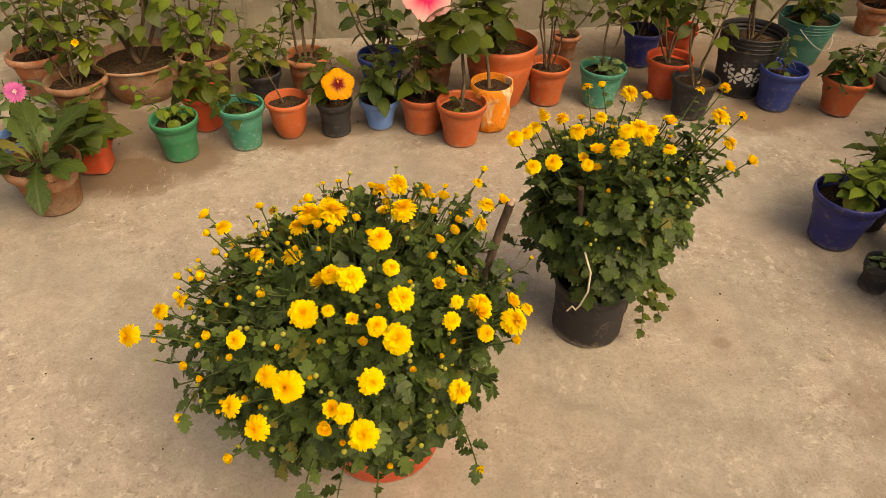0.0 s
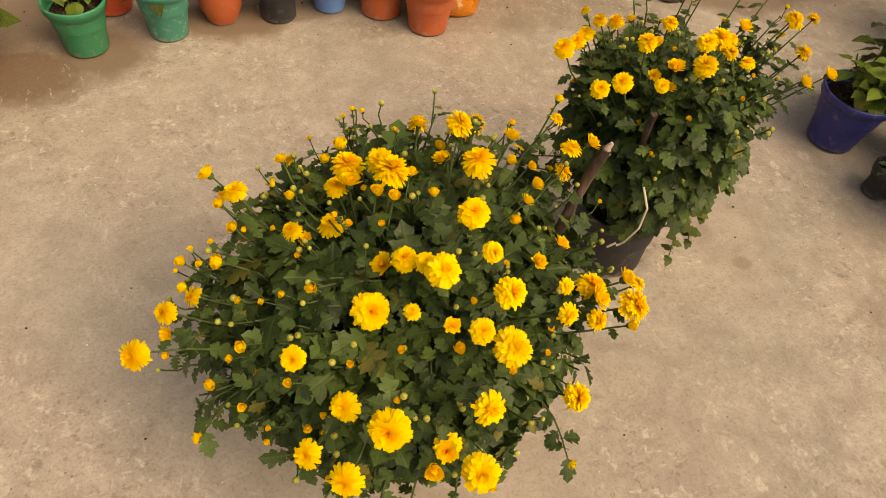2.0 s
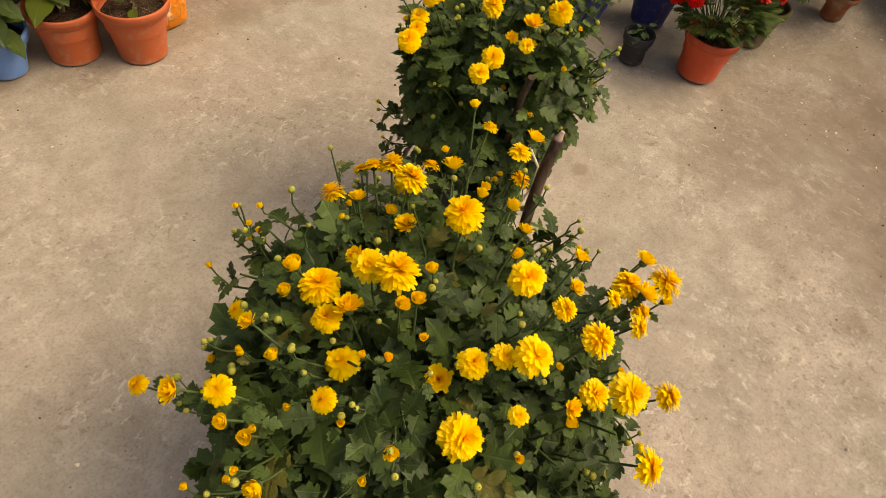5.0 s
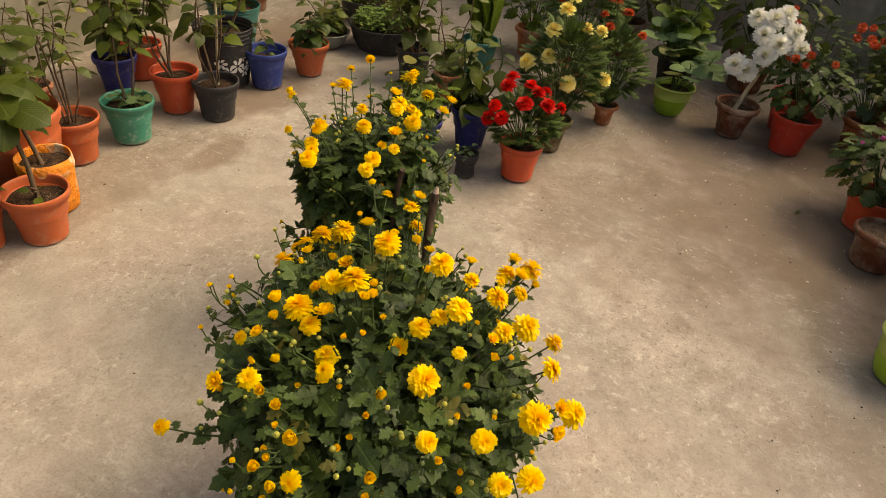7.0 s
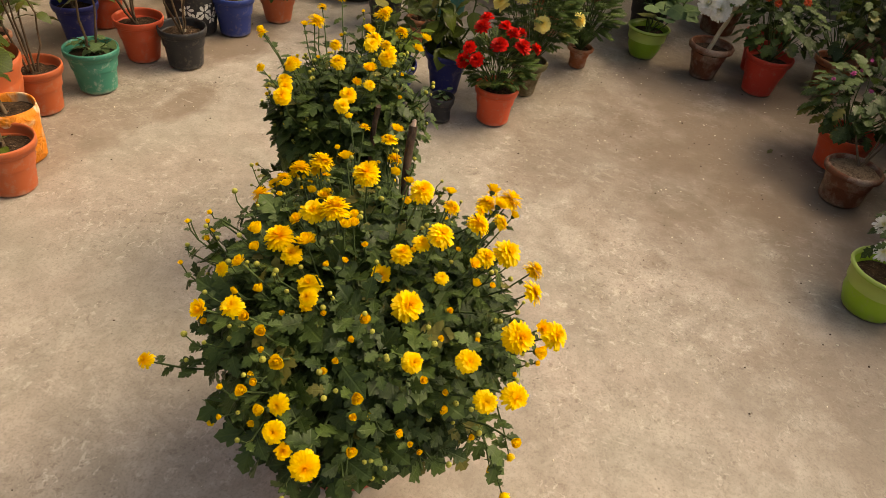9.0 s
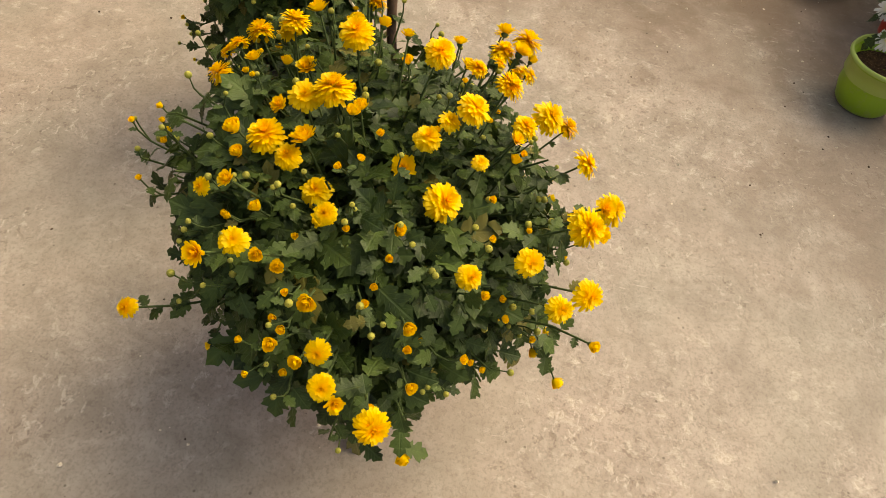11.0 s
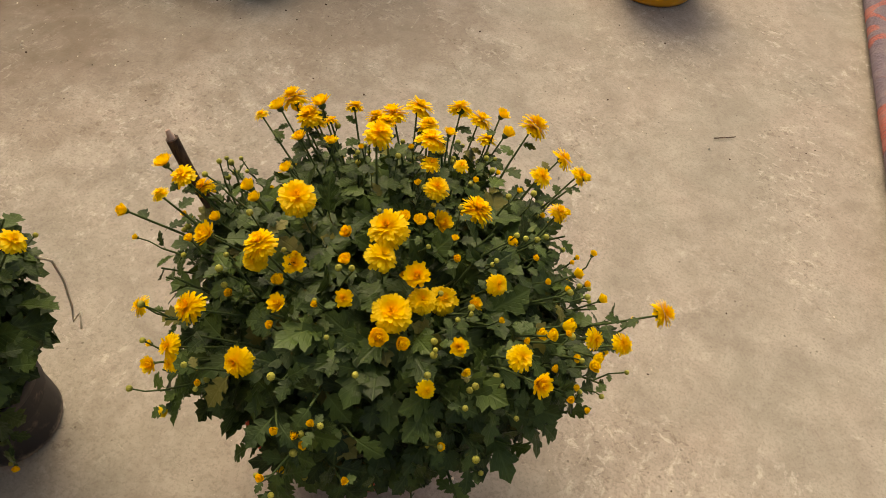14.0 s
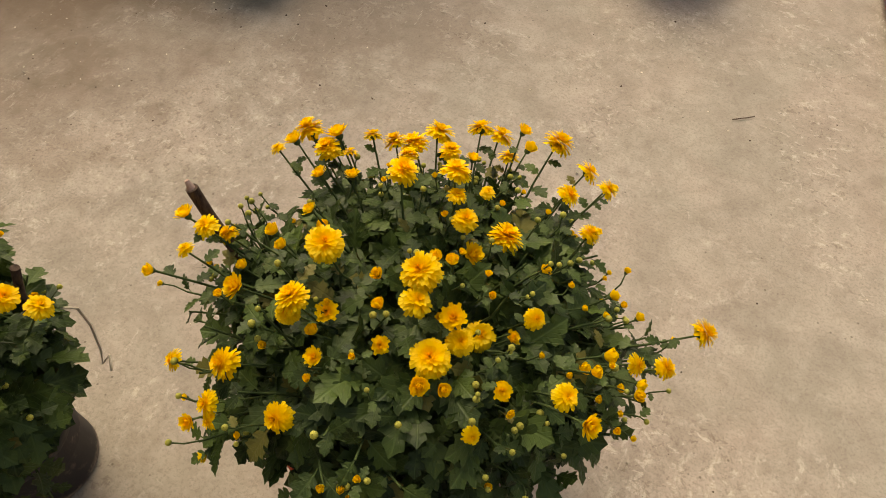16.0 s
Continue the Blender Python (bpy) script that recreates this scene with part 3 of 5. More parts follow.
# ---- pots ----
def pot_profile(style, rr, rb, h):
    """The outside from the foot up, over the lip, and down the inside to just under the soil."""
    t = 0.0035 if style != "clay" else 0.011
    if style == "nursery":  # plain tapered tub with a rolled band at the lip
        out = [(rb * 0.3, 0.003), (rb - 0.005, 0.0), (rb, 0.004), (rb + 0.02 * (rr - rb), 0.012), (rr - 0.012, h - 0.034), (rr - 0.010, h - 0.030), (rr - 0.001, h - 0.029), (rr, h - 0.024), (rr + 0.001, h - 0.004), (rr - 0.002, h)]
    elif style == "bell":  # moulded pot with a rounded collar over a waist
        out = [(rb * 0.3, 0.003), (rb - 0.004, 0.0), (rb, 0.006), (rb + 0.004, 0.02), (rb + 0.45 * (rr - rb), h * 0.30), (rr - 0.014, h * 0.62), (rr - 0.012, h * 0.68), (rr - 0.018, h * 0.72), (rr - 0.002, h * 0.86), (rr + 0.002, h * 0.95), (rr - 0.003, h)]
    elif style == "clay":
        out = [(rb * 0.3, 0.004), (rb - 0.006, 0.0), (rb, 0.008), (rr - 0.022, h * 0.78), (rr - 0.012, h * 0.80), (rr - 0.001, h * 0.84), (rr + 0.001, h * 0.94), (rr - 0.006, h)]
    elif style == "bowl":
        out = [(rb * 0.3, 0.003), (rb - 0.004, 0.0), (rb, 0.005), (rb + 0.5 * (rr - rb), h * 0.34), (rr - 0.014, h * 0.74), (rr - 0.012, h * 0.9), (rr, h * 0.92), (rr + 0.003, h * 0.97), (rr - 0.002, h)]
    elif style == "bucket":  # ridges under the lip
        out = [(rb * 0.3, 0.004), (rb - 0.004, 0.0), (rb, 0.006)]
        out += [(rb + (rr - 0.008 - rb) * k, h * 0.98 * k) for k in (0.3, 0.6, 0.72)]
        for k in (0.76, 0.83, 0.90):
            r = rb + (rr - 0.008 - rb) * k
            out += [(r, h * k), (r + 0.008, h * (k + 0.008)), (r + 0.008, h * (k + 0.022)), (r, h * (k + 0.03))]
        out += [(rr - 0.002, h * 0.965), (rr + 0.002, h * 0.985), (rr - 0.002, h)]
    else:  # sack: a straight, slack bag
        out = [(rb * 0.3, 0.002), (rb - 0.008, 0.0), (rb, 0.01), (rb + 0.006, h * 0.3), (rr - 0.004, h * 0.6), (rr + 0.004, h * 0.85), (rr, h)]
        t = 0.004
    inner = [(rr - t, h - 0.001), (rr - t - 0.001, h - 0.010), (rr - t - 0.35 * (rr - rb), h * 0.55)]
    return out + inner


def build_pot(parent, style, mat, rr, rb, h, soil="soil", fill=0.80, lining=None, square=0.0, segs=36):
    g = Geo()
    prof = pot_profile(style, rr, rb, h)
    g.lathe(prof, segs, wobble=0.05 if style == "sack" else (0.012 if style == "clay" else 0.004), square=square)
    g.cap([(v[0], v[1], v[2]) for v in g.v[:segs]], True)
    ob = part("pot", g, M[mat], parent)
    if style == "nursery" and rr > 0.05 and not square:
        rim = Geo()
        rim.lathe([(rr - 0.001, h - 0.022), (rr + 0.0025, h - 0.021), (rr + 0.0035, h - 0.003), (rr + 0.002, h + 0.0015), (rr - 0.002, h + 0.0015), (rr - 0.004, h - 0.004)], segs)
        part("rim", rim, M[mat], ob)
    if lining:
        rim = Geo()
        rim.lathe([(rr + 0.0035, h * 0.955), (rr + 0.005, h * 0.985), (rr + 0.003, h + 0.003), (rr - 0.004, h + 0.003), (rr - 0.008, h * 0.6)], segs, wobble=0.02)
        part("rim", rim, M[lining], ob)
    s = Geo()
    inner = rr - 0.008 - 0.3 * (rr - rb) * (1 - fill)
    seed = rng.random() * 50
    rows, uvs = [], []
    for i, k in enumerate((1.0, 0.82, 0.6, 0.38, 0.16, 0.02)):
        rows.append([])
        uvs.append([(0.5, 0.5)] * 20)
        for j in range(20):
            a = 2 * math.pi * j / 20
            q = 1.0
            if square:
                q = (1 - square) + square / max(abs(math.cos(a)), abs(math.sin(a)))
            x, y = inner * k * q * math.cos(a), inner * k * q * math.sin(a)
            rows[-1].append((x, y, h * fill + 0.010 * noise.noise((x * 30 + seed, y * 30, 3)) + 0.006 * (1 - k)))
    s.strip(rows, uvs, True)
    part("soil", s, M[soil], parent)
    return ob


def flower_parts(parent, name, geo_meshes, spots, size):
    for at, way in spots:
        k = size * rng.uniform(0.85, 1.15)
        shared(name, rng.choice(geo_meshes), parent, face(at, way, k, rng.random() * 6))


def leaves_on(parent, kind, mat, poses):
    ms = leaf_meshes(kind, mat)
    for m in poses:
        shared("leaf", rng.choice(ms), parent, m)


def stem_line(base, top, bend=0.15, n=6, r=None):
    base, top = Vector(base), Vector(top)
    side = Vector((rng.uniform(-1, 1), rng.uniform(-1, 1), 0)) * bend * (top - base).length
    return [base.lerp(top, t) + side * math.sin(math.pi * t) * 0.5 for t in (i / (n - 1) for i in range(n))]


def along(line, t):
    f = t * (len(line) - 1)
    i = min(int(f), len(line) - 2)
    return line[i].lerp(line[i + 1], f - i)


def leafy(parent, z, stems, leaf, mat, size, count, bark="twig", thick=0.005, start=0.3, dip=0.38):
    """Stems that rise from the soil, with leaves set round them. stems: tops relative to the pot."""
    g = Geo()
    poses = []
    if leaf == "ovate" and count > 6:
        size, count = size * 0.74, int(count * (1.6 if count < 60 else 1.0))
    for top in stems:
        line = stem_line((rng.uniform(-0.015, 0.015), rng.uniform(-0.015, 0.015), z - 0.01), top, 0.26, 8)
        line = [v + Vector((rng.uniform(-1, 1), rng.uniform(-1, 1), 0)) * 0.008 * (0 < i < 7) for i, v in enumerate(line)]
        g.tube(line, thick * 0.85, thick * 0.4, 6)
        a = rng.random() * 6
        n = max(1, count // len(stems))
        for i in range(n):
            t = start + (1 - start) * (i + rng.random() * 0.6) / n
            p = along(line, min(t, 1.0))
            a += 2.4
            out = Vector((math.cos(a), math.sin(a), 0.0))
            k = size * (1.15 - 0.5 * t) * rng.uniform(0.75, 1.2)
            lift = rng.uniform(-dip - 0.35, 0.35 - dip) + 0.5 * t
            poses.append(aim(p + out * (0.006 + k * 0.3), out + Vector((rng.uniform(-0.3, 0.3), rng.uniform(-0.3, 0.3), lift)), (rng.uniform(-0.5, 0.5), rng.uniform(-0.5, 0.5), 1), k))
            g.tube([p, p + out * k * 0.35], 0.0016, 0.0012, 4, False)
    part("stem", g, M[bark], parent)
    leaves_on(parent, leaf, mat, poses)


def mound(parent, centre, radii, leaf, mat, size, count, low=-0.6, down=0.25, base=None):
    """A rounded bush: leaves over a dome, and stems inside it."""
    g = Geo()
    poses = []
    c = Vector(centre)
    base = Vector(base or (0, 0, c.z - radii[2]))
    for i in range(count):
        z = low + (1 - low) * (i + rng.random()) / count
        a = i * 2.399963 + rng.uniform(-0.3, 0.3)
        s = math.sqrt(max(0.0, 1 - z * z))
        d = Vector((s * math.cos(a), s * math.sin(a), z))
        k = rng.uniform(0.70, 1.02)
        p = c + Vector((d.x * radii[0], d.y * radii[1], d.z * radii[2])) * k
        out = Vector((d.x, d.y, d.z * 0.5 - down + rng.uniform(-0.3, 0.3)))
        poses.append(aim(p, out, Vector((d.x * 0.6, d.y * 0.6, 1.0)), size * rng.uniform(0.7, 1.25)))
        if i % 6 == 0:
            g.tube(stem_line(base, p, 0.1, 5), 0.0028, 0.0014, 4, False)
    tagged(part("stalk", g, M["stem"], parent), kind="stuff")
    leaves_on(parent, leaf, mat, poses)


# ---- structure ----
def slab(name, corners, z0, z1, material, label, category="", cuts=1):
    """An upright or flat block over a four-cornered plan."""
    bm = bmesh.new()
    lo = [bm.verts.new((x, y, z0)) for x, y in corners]
    hi = [bm.verts.new((x, y, z1)) for x, y in corners]
    bm.faces.new(list(reversed(lo)))
    bm.faces.new(hi)
    for i in range(4):
        j = (i + 1) % 4
        bm.faces.new((lo[i], lo[j], hi[j], hi[i]))
    bmesh.ops.bevel(bm, geom=list(bm.edges), offset=0.012, segments=2, affect="EDGES")
    me = bpy.data.meshes.new(name)
    bm.to_mesh(me)
    bm.free()
    me.materials.append(material)
    return tagged(new(name, me), label, category or name.split("_")[0], kind="structure")


def build_floor():
    g = Geo()
    n = 60
    xs = [-4.2 + 9.4 * i / n for i in range(n + 1)]
    ys = [-4.2 + 8.0 * i / n for i in range(n + 1)]
    rows = [[(x, y, 0.004 * noise.noise((x * 0.9, y * 0.9, 0)) - 0.004) for x in xs] for y in ys]
    g.strip(rows, [[(x, y) for x in xs] for y in ys])
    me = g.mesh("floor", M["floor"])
    tagged(new("floor", me), "worn grey-beige cement floor with damp stains, painted-in shade and grit", "floor", kind="structure")


build_floor()
# the back wall runs a little askew to the row of pots
slab("wall_north", [(-4.2, 2.42), (5.2, 2.98), (5.2, 3.2), (-4.2, 2.64)], -0.1, 2.3, M["wall"], "stained grey cement wall behind the row of pots")
slab("wall_pier", [(-0.80, 2.50), (-0.42, 2.523), (-0.42, 2.64), (-0.80, 2.62)], -0.1, 2.3, M["wall"], "shallow cement pier on the wall", "wall")
slab("wall_east", [(4.3, -4.2), (4.5, -4.2), (4.5, 3.1), (4.3, 3.1)], -0.1, 2.2, M["wall"], "grey cement wall behind the plants")
# unseen wall, added only to keep light off the far side
slab("wall_house", [(1.45, -2.15), (4.4, -2.15), (4.4, -1.9), (1.45, -1.9)], -0.1, 1.75, M["wall"], "tall grey cement wall, unseen, added to shade the far pots")
slab("wall_south", [(-4.2, -4.2), (4.4, -4.2), (4.4, -4.0), (-4.2, -4.0)], -0.1, 0.95, M["wall"], "low grey cement parapet")
slab("wall_west", [(-4.2, -4.1), (-4.0, -4.1), (-4.0, 2.6), (-4.2, 2.6)], -0.1, 0.95, M["wall"], "low grey cement parapet")


# ---- the two yellow chrysanthemums ----
def bush_shape(form):
    """Half profile of a leafy body, sampled evenly over its surface; returns a function of share and turn."""
    cx, cy, radius, lobes, zb, zt, waist, foot, power, tilt = form
    prof = []
    for i in range(80):
        u = i / 79
        h = u * waist * 2 if u < 0.5 else waist + (1 - waist) * math.sin((u - 0.5) * math.pi)
        up, lo = max(0.0, (h - waist) / (1 - waist)), max(0.0, (waist - h) / waist)
        f = max(0.0, 1 - min(up, 1.0) ** power) ** (1 / power) if h > waist else 1 - (1 - foot) * lo ** 1.6
        prof.append((f, zb + (zt - zb) * h))
    total, sums = 0.0, [0.0]
    for (f0, z0), (f1, z1) in zip(prof, prof[1:]):
        total += math.hypot((f1 - f0) * radius, z1 - z0) * (f0 + f1) * 0.5
        sums.append(total)

    def at(share, turn):
        want = share * total
        k = 0
        while k < 78 and sums[k + 1] < want:
            k += 1
        t = (want - sums[k]) / max(1e-9, sums[k + 1] - sums[k])
        f = prof[k][0] + (prof[k + 1][0] - prof[k][0]) * t
        z = prof[k][1] + (prof[k + 1][1] - prof[k][1]) * t
        r = radius + sum(c * math.cos((i + 1) * turn) + d * math.sin((i + 1) * turn) for i, (c, d) in enumerate(lobes))
        z += tilt * f * math.sin(turn) * (z - zb) / (zt - zb)
        return Vector((cx + r * f * math.cos(turn), cy + r * f * math.sin(turn), z))

    return at, Vector((cx, cy, zb + (zt - zb) * 0.45))


def chrysanthemum(name, at, label, pot, form, flowers, shoots, leaf_size, outer, seed, light=(-0.10, -0.08, 0.30), sprays=(), gap=None, side=()):
    """A bush in a pot: leafy shoots from the soil to the surface of its form, with buds at their tips.
    flowers: a width and the places in the world of the flowers that have it."""
    global rng
    rng = random.Random(seed)
    root = thing(name, (at[0], at[1], 0), label, "potted plant", "yellow chrysanthemum pots")
    style, mat, rr, rb, h = pot
    build_pot(root, style, mat, rr, rb, h, fill=0.88)
    o = Vector((at[0], at[1], 0))
    crown = Vector((0, 0, h * 0.88))
    stems, bulk, sep = Geo(), Geo(), Geo()
    surface, body = bush_shape(form)
    body -= o
    poses, tips = [], []
    ends = []
    for i in range(shoots):
        share, turn = 0.10 + 0.90 * (i + rng.random()) / shoots, i * 2.399963 + rng.uniform(-0.3, 0.3)
        p = surface(share, turn) - o
        d = (p - body).normalized()
        k = (0.95 + 0.20 * noise.noise((d.x * 2.1 + seed, d.y * 2.1, d.z * 2.1))) * rng.uniform(0.84, 1.02)
        if gap and abs((turn - gap[0] + math.pi) % (2 * math.pi) - math.pi) < gap[1] and p.z < gap[2]:
            k *= 0.66
        ends.append((body.lerp(p, k), d, share))
    for e in side:
        p = Vector(e) - o
        ends.append((p, (p - body).normalized(), 0.8))
    for p, d, share in ends:
        start = crown + Vector((rng.uniform(-0.6, 0.6) * rr, rng.uniform(-0.6, 0.6) * rr, 0))
        bow = start.lerp(p, 0.55) + Vector((0, 0, 0.10 * (p - start).length + 0.035))
        line = [start.lerp(bow, t).lerp(bow.lerp(p, t), t) for t in (0, 0.2, 0.4, 0.6, 0.8, 1.0)]
        stems.tube(line, 0.0030, 0.0015, 5, False)
        turn = rng.random() * 6.3
        reach = (p - start).length
        n = int(5 + 13 * reach)
        for j in range(n):
            t = 0.40 + 0.60 * (j + rng.random() * 0.7) / n
            q = along(line, t)
            way = (along(line, min(1.0, t + 0.06)) - along(line, t - 0.06)).normalized()
            turn += 2.4 + rng.uniform(-0.4, 0.4)
            u = way.cross((0.3, 0.2, 0.9)).normalized()
            out = u * math.cos(turn) + way.cross(u) * math.sin(turn)
            goes = out + way * rng.uniform(0.1, 0.7) + d * 0.45 + Vector((0, 0, rng.uniform(-0.75, 0.05)))
            size = leaf_size * (1.22 - 0.62 * t * t) * (1.18 if share < 0.4 else 1.0) * rng.uniform(0.70, 1.25)
            goes.normalize()
            poses.append((t + 0.25 * rng.random(), aim(q + goes * size * 0.16, goes, way * 0.7 + Vector((0, 0, 0.75)) + d * 0.5 + Vector((rng.uniform(-0.4, 0.4), rng.uniform(-0.4, 0.4), 0)), size)))
        tips.append((p, d, way, share))
    # leaves deep inside
    for i in range(int(shoots * 2.2)):
        p = body.lerp(surface(0.15 + 0.85 * rng.random(), rng.random() * 6.3) - o, rng.uniform(0.45, 0.78))
        d = (p - body).normalized()
        poses.append((0, aim(p, d + Vector((rng.uniform(-0.8, 0.8), rng.uniform(-0.8, 0.8), rng.uniform(-0.9, 0.3))), d + Vector((0, 0, 0.5)), leaf_size * rng.uniform(0.9, 1.4))))
    # no leaf grows over the face of a flower
    heads = [(Vector(p) - o, w) for w, places in flowers for p in places]
    centre = np.array([h for h, _ in heads])
    out = np.array([((h - body).normalized() * 0.7 + Vector((0, 0, 0.6))).normalized() for h, _ in heads])
    reach = np.array([w * 0.55 + 0.014 for _, w in heads])

    def clear(m):
        d = np.array(m @ Vector((0, 0.5, 0))) - centre
        along_way = (d * out).sum(1)
        aside = np.linalg.norm(d - out * along_way[:, None], axis=1)
        return not ((along_way > -0.012) & (along_way < 0.16) & (aside < reach)).any()

    poses = [q for q in poses if clear(q[1])]
    poses.sort(key=lambda q: -q[0])
    shown, rest = poses[:outer * 2:2], poses[1:outer * 2:2] + poses[outer * 2:]
    leaves_on(root, "mum", "mum", [m for _, m in shown])
    for _, m in rest:
        bulk.stamp(rng.choice(LEAF["mum"]), m)

    def bloom(p, meshes, size, nm, sep_size=None):
        way = (p - body) * 2.4 + Vector(light) + Vector((rng.uniform(-0.35, 0.35), rng.uniform(-0.35, 0.35), rng.uniform(-0.1, 0.2)))
        way.z = max(way.z, 0.05)
        way.normalize()
        shared(nm, rng.choice(meshes), root, face(p, way, size, rng.random() * 6))
        sep.stamp(SEPAL, face(p, way, sep_size or size, 0))
        inner = body.lerp(p, 0.45) - Vector((0, 0, 0.02))
        low = p - way * (sep_size or size) * 0.2
        mid = low.lerp(inner, 0.4) - Vector((0, 0, 0.02)) - way * 0.02
        bend = low.lerp(mid, 0.5) - way * 0.008 + Vector((rng.uniform(-0.006, 0.006), rng.uniform(-0.006, 0.006), 0))
        stems.tube([low, bend, mid, inner], 0.0014, 0.0024, 5, False)
        for t in (0.35, 0.75, 1.15, 1.5, 1.8):
            q = low.lerp(bend, t) if t < 1 else bend.lerp(mid, t - 1)
            a = rng.random() * 6.3
            bulk.stamp(rng.choice(LEAF["mum"]), aim(q, Vector((math.cos(a), math.sin(a), rng.uniform(-0.2, 0.6))), (0, 0, 1), rng.uniform(0.020, 0.034) * (0.65 + 0.45 * t)))

    for width, places in flowers:
        for p in places:
            if width < 0.022:
                meshes = [YOUNG_MESH]
            elif width < 0.030:
                meshes = rng.choice(([YOUNG_MESH], FLOWER_MESH["cup"], FLOWER_MESH["flat"]))
            elif width < 0.040:
                meshes = FLOWER_MESH[rng.choice(("open", "open", "flat", "cup"))]
            else:
                meshes = FLOWER_MESH[rng.choice(("open", "open", "open", "flat"))]
            bloom(Vector(p) - o, meshes, width * rng.uniform(0.96, 1.08) * (1.3 if meshes[0] == YOUNG_MESH else 1.0), "flower")
    for a, b in sprays:
        a, b = Vector(a) - o, Vector(b) - o
        line = [a.lerp(b, t) + Vector((0, 0, 0.05 * math.sin(math.pi * t))) for t in (0, 0.2, 0.4, 0.6, 0.8, 1.0)]
        stems.tube(line, 0.0026, 0.0012, 5, False)
        for t in (0.25, 0.4, 0.5, 0.62, 0.72, 0.8, 0.88, 0.95):
            q = rng.random() * 6.3
            bulk.stamp(rng.choice(LEAF["mum"]), aim(along(line, t), Vector((math.cos(q), math.sin(q), -0.25)), (0, 0, 1), rng.uniform(0.026, 0.042)))
        shared("flower", YOUNG_MESH, root, face(b, (b - a).normalized() + Vector((0, 0, 0.3)), rng.uniform(0.026, 0.034), 0))
    # buds and young flowers at the tips of the shoots
    for p, d, way, share in tips:
        if share < 0.34 and rng.random() < 0.6:
            continue
        for i in range(rng.choice((0, 1, 2, 2) if share > 0.45 else (0, 0, 1))):
            goes = (way * 0.7 + d * 0.5 + Vector((rng.uniform(-0.7, 0.7), rng.uniform(-0.7, 0.7), 0.75))).normalized()
            k = rng.random()
            if k > 0.74:
                continue
            top = p + goes * (rng.uniform(0.012, 0.040))
            base = p - way * rng.uniform(0.0, 0.02)
            bend = base.lerp(top, 0.55) + Vector((rng.uniform(-0.005, 0.005), rng.uniform(-0.005, 0.005), -0.003))
            stems.tube([base, bend, top], 0.0014, 0.0010, 4, False)
            if rng.random() < 0.6:
                a = rng.random() * 6.3
                bulk.stamp(rng.choice(LEAF["mum"]), aim(bend, (math.cos(a), math.sin(a), 0.25), (0, 0, 1), rng.uniform(0.012, 0.022)))
            if k < 0.20:
                size = rng.uniform(0.013, 0.018)
                shared("young_flower", YOUNG_MESH, root, face(top, goes, size, rng.random() * 6))
                sep.stamp(SEPAL, face(top, goes, size * 1.1, 0))
            else:
                shared("bud", BUD_MESH, root, face(top, goes, rng.uniform(0.0065, 0.0105), rng.random() * 6))
    tagged(part("foliage", bulk, M["mum_rest"], root), kind="stuff")
    stems.stamp(sep, Matrix.Identity(4))
    tagged(part("stalk", stems, M["stem"], root, "thin green stalks with small cups under the flowers"), kind="stuff")
    return root


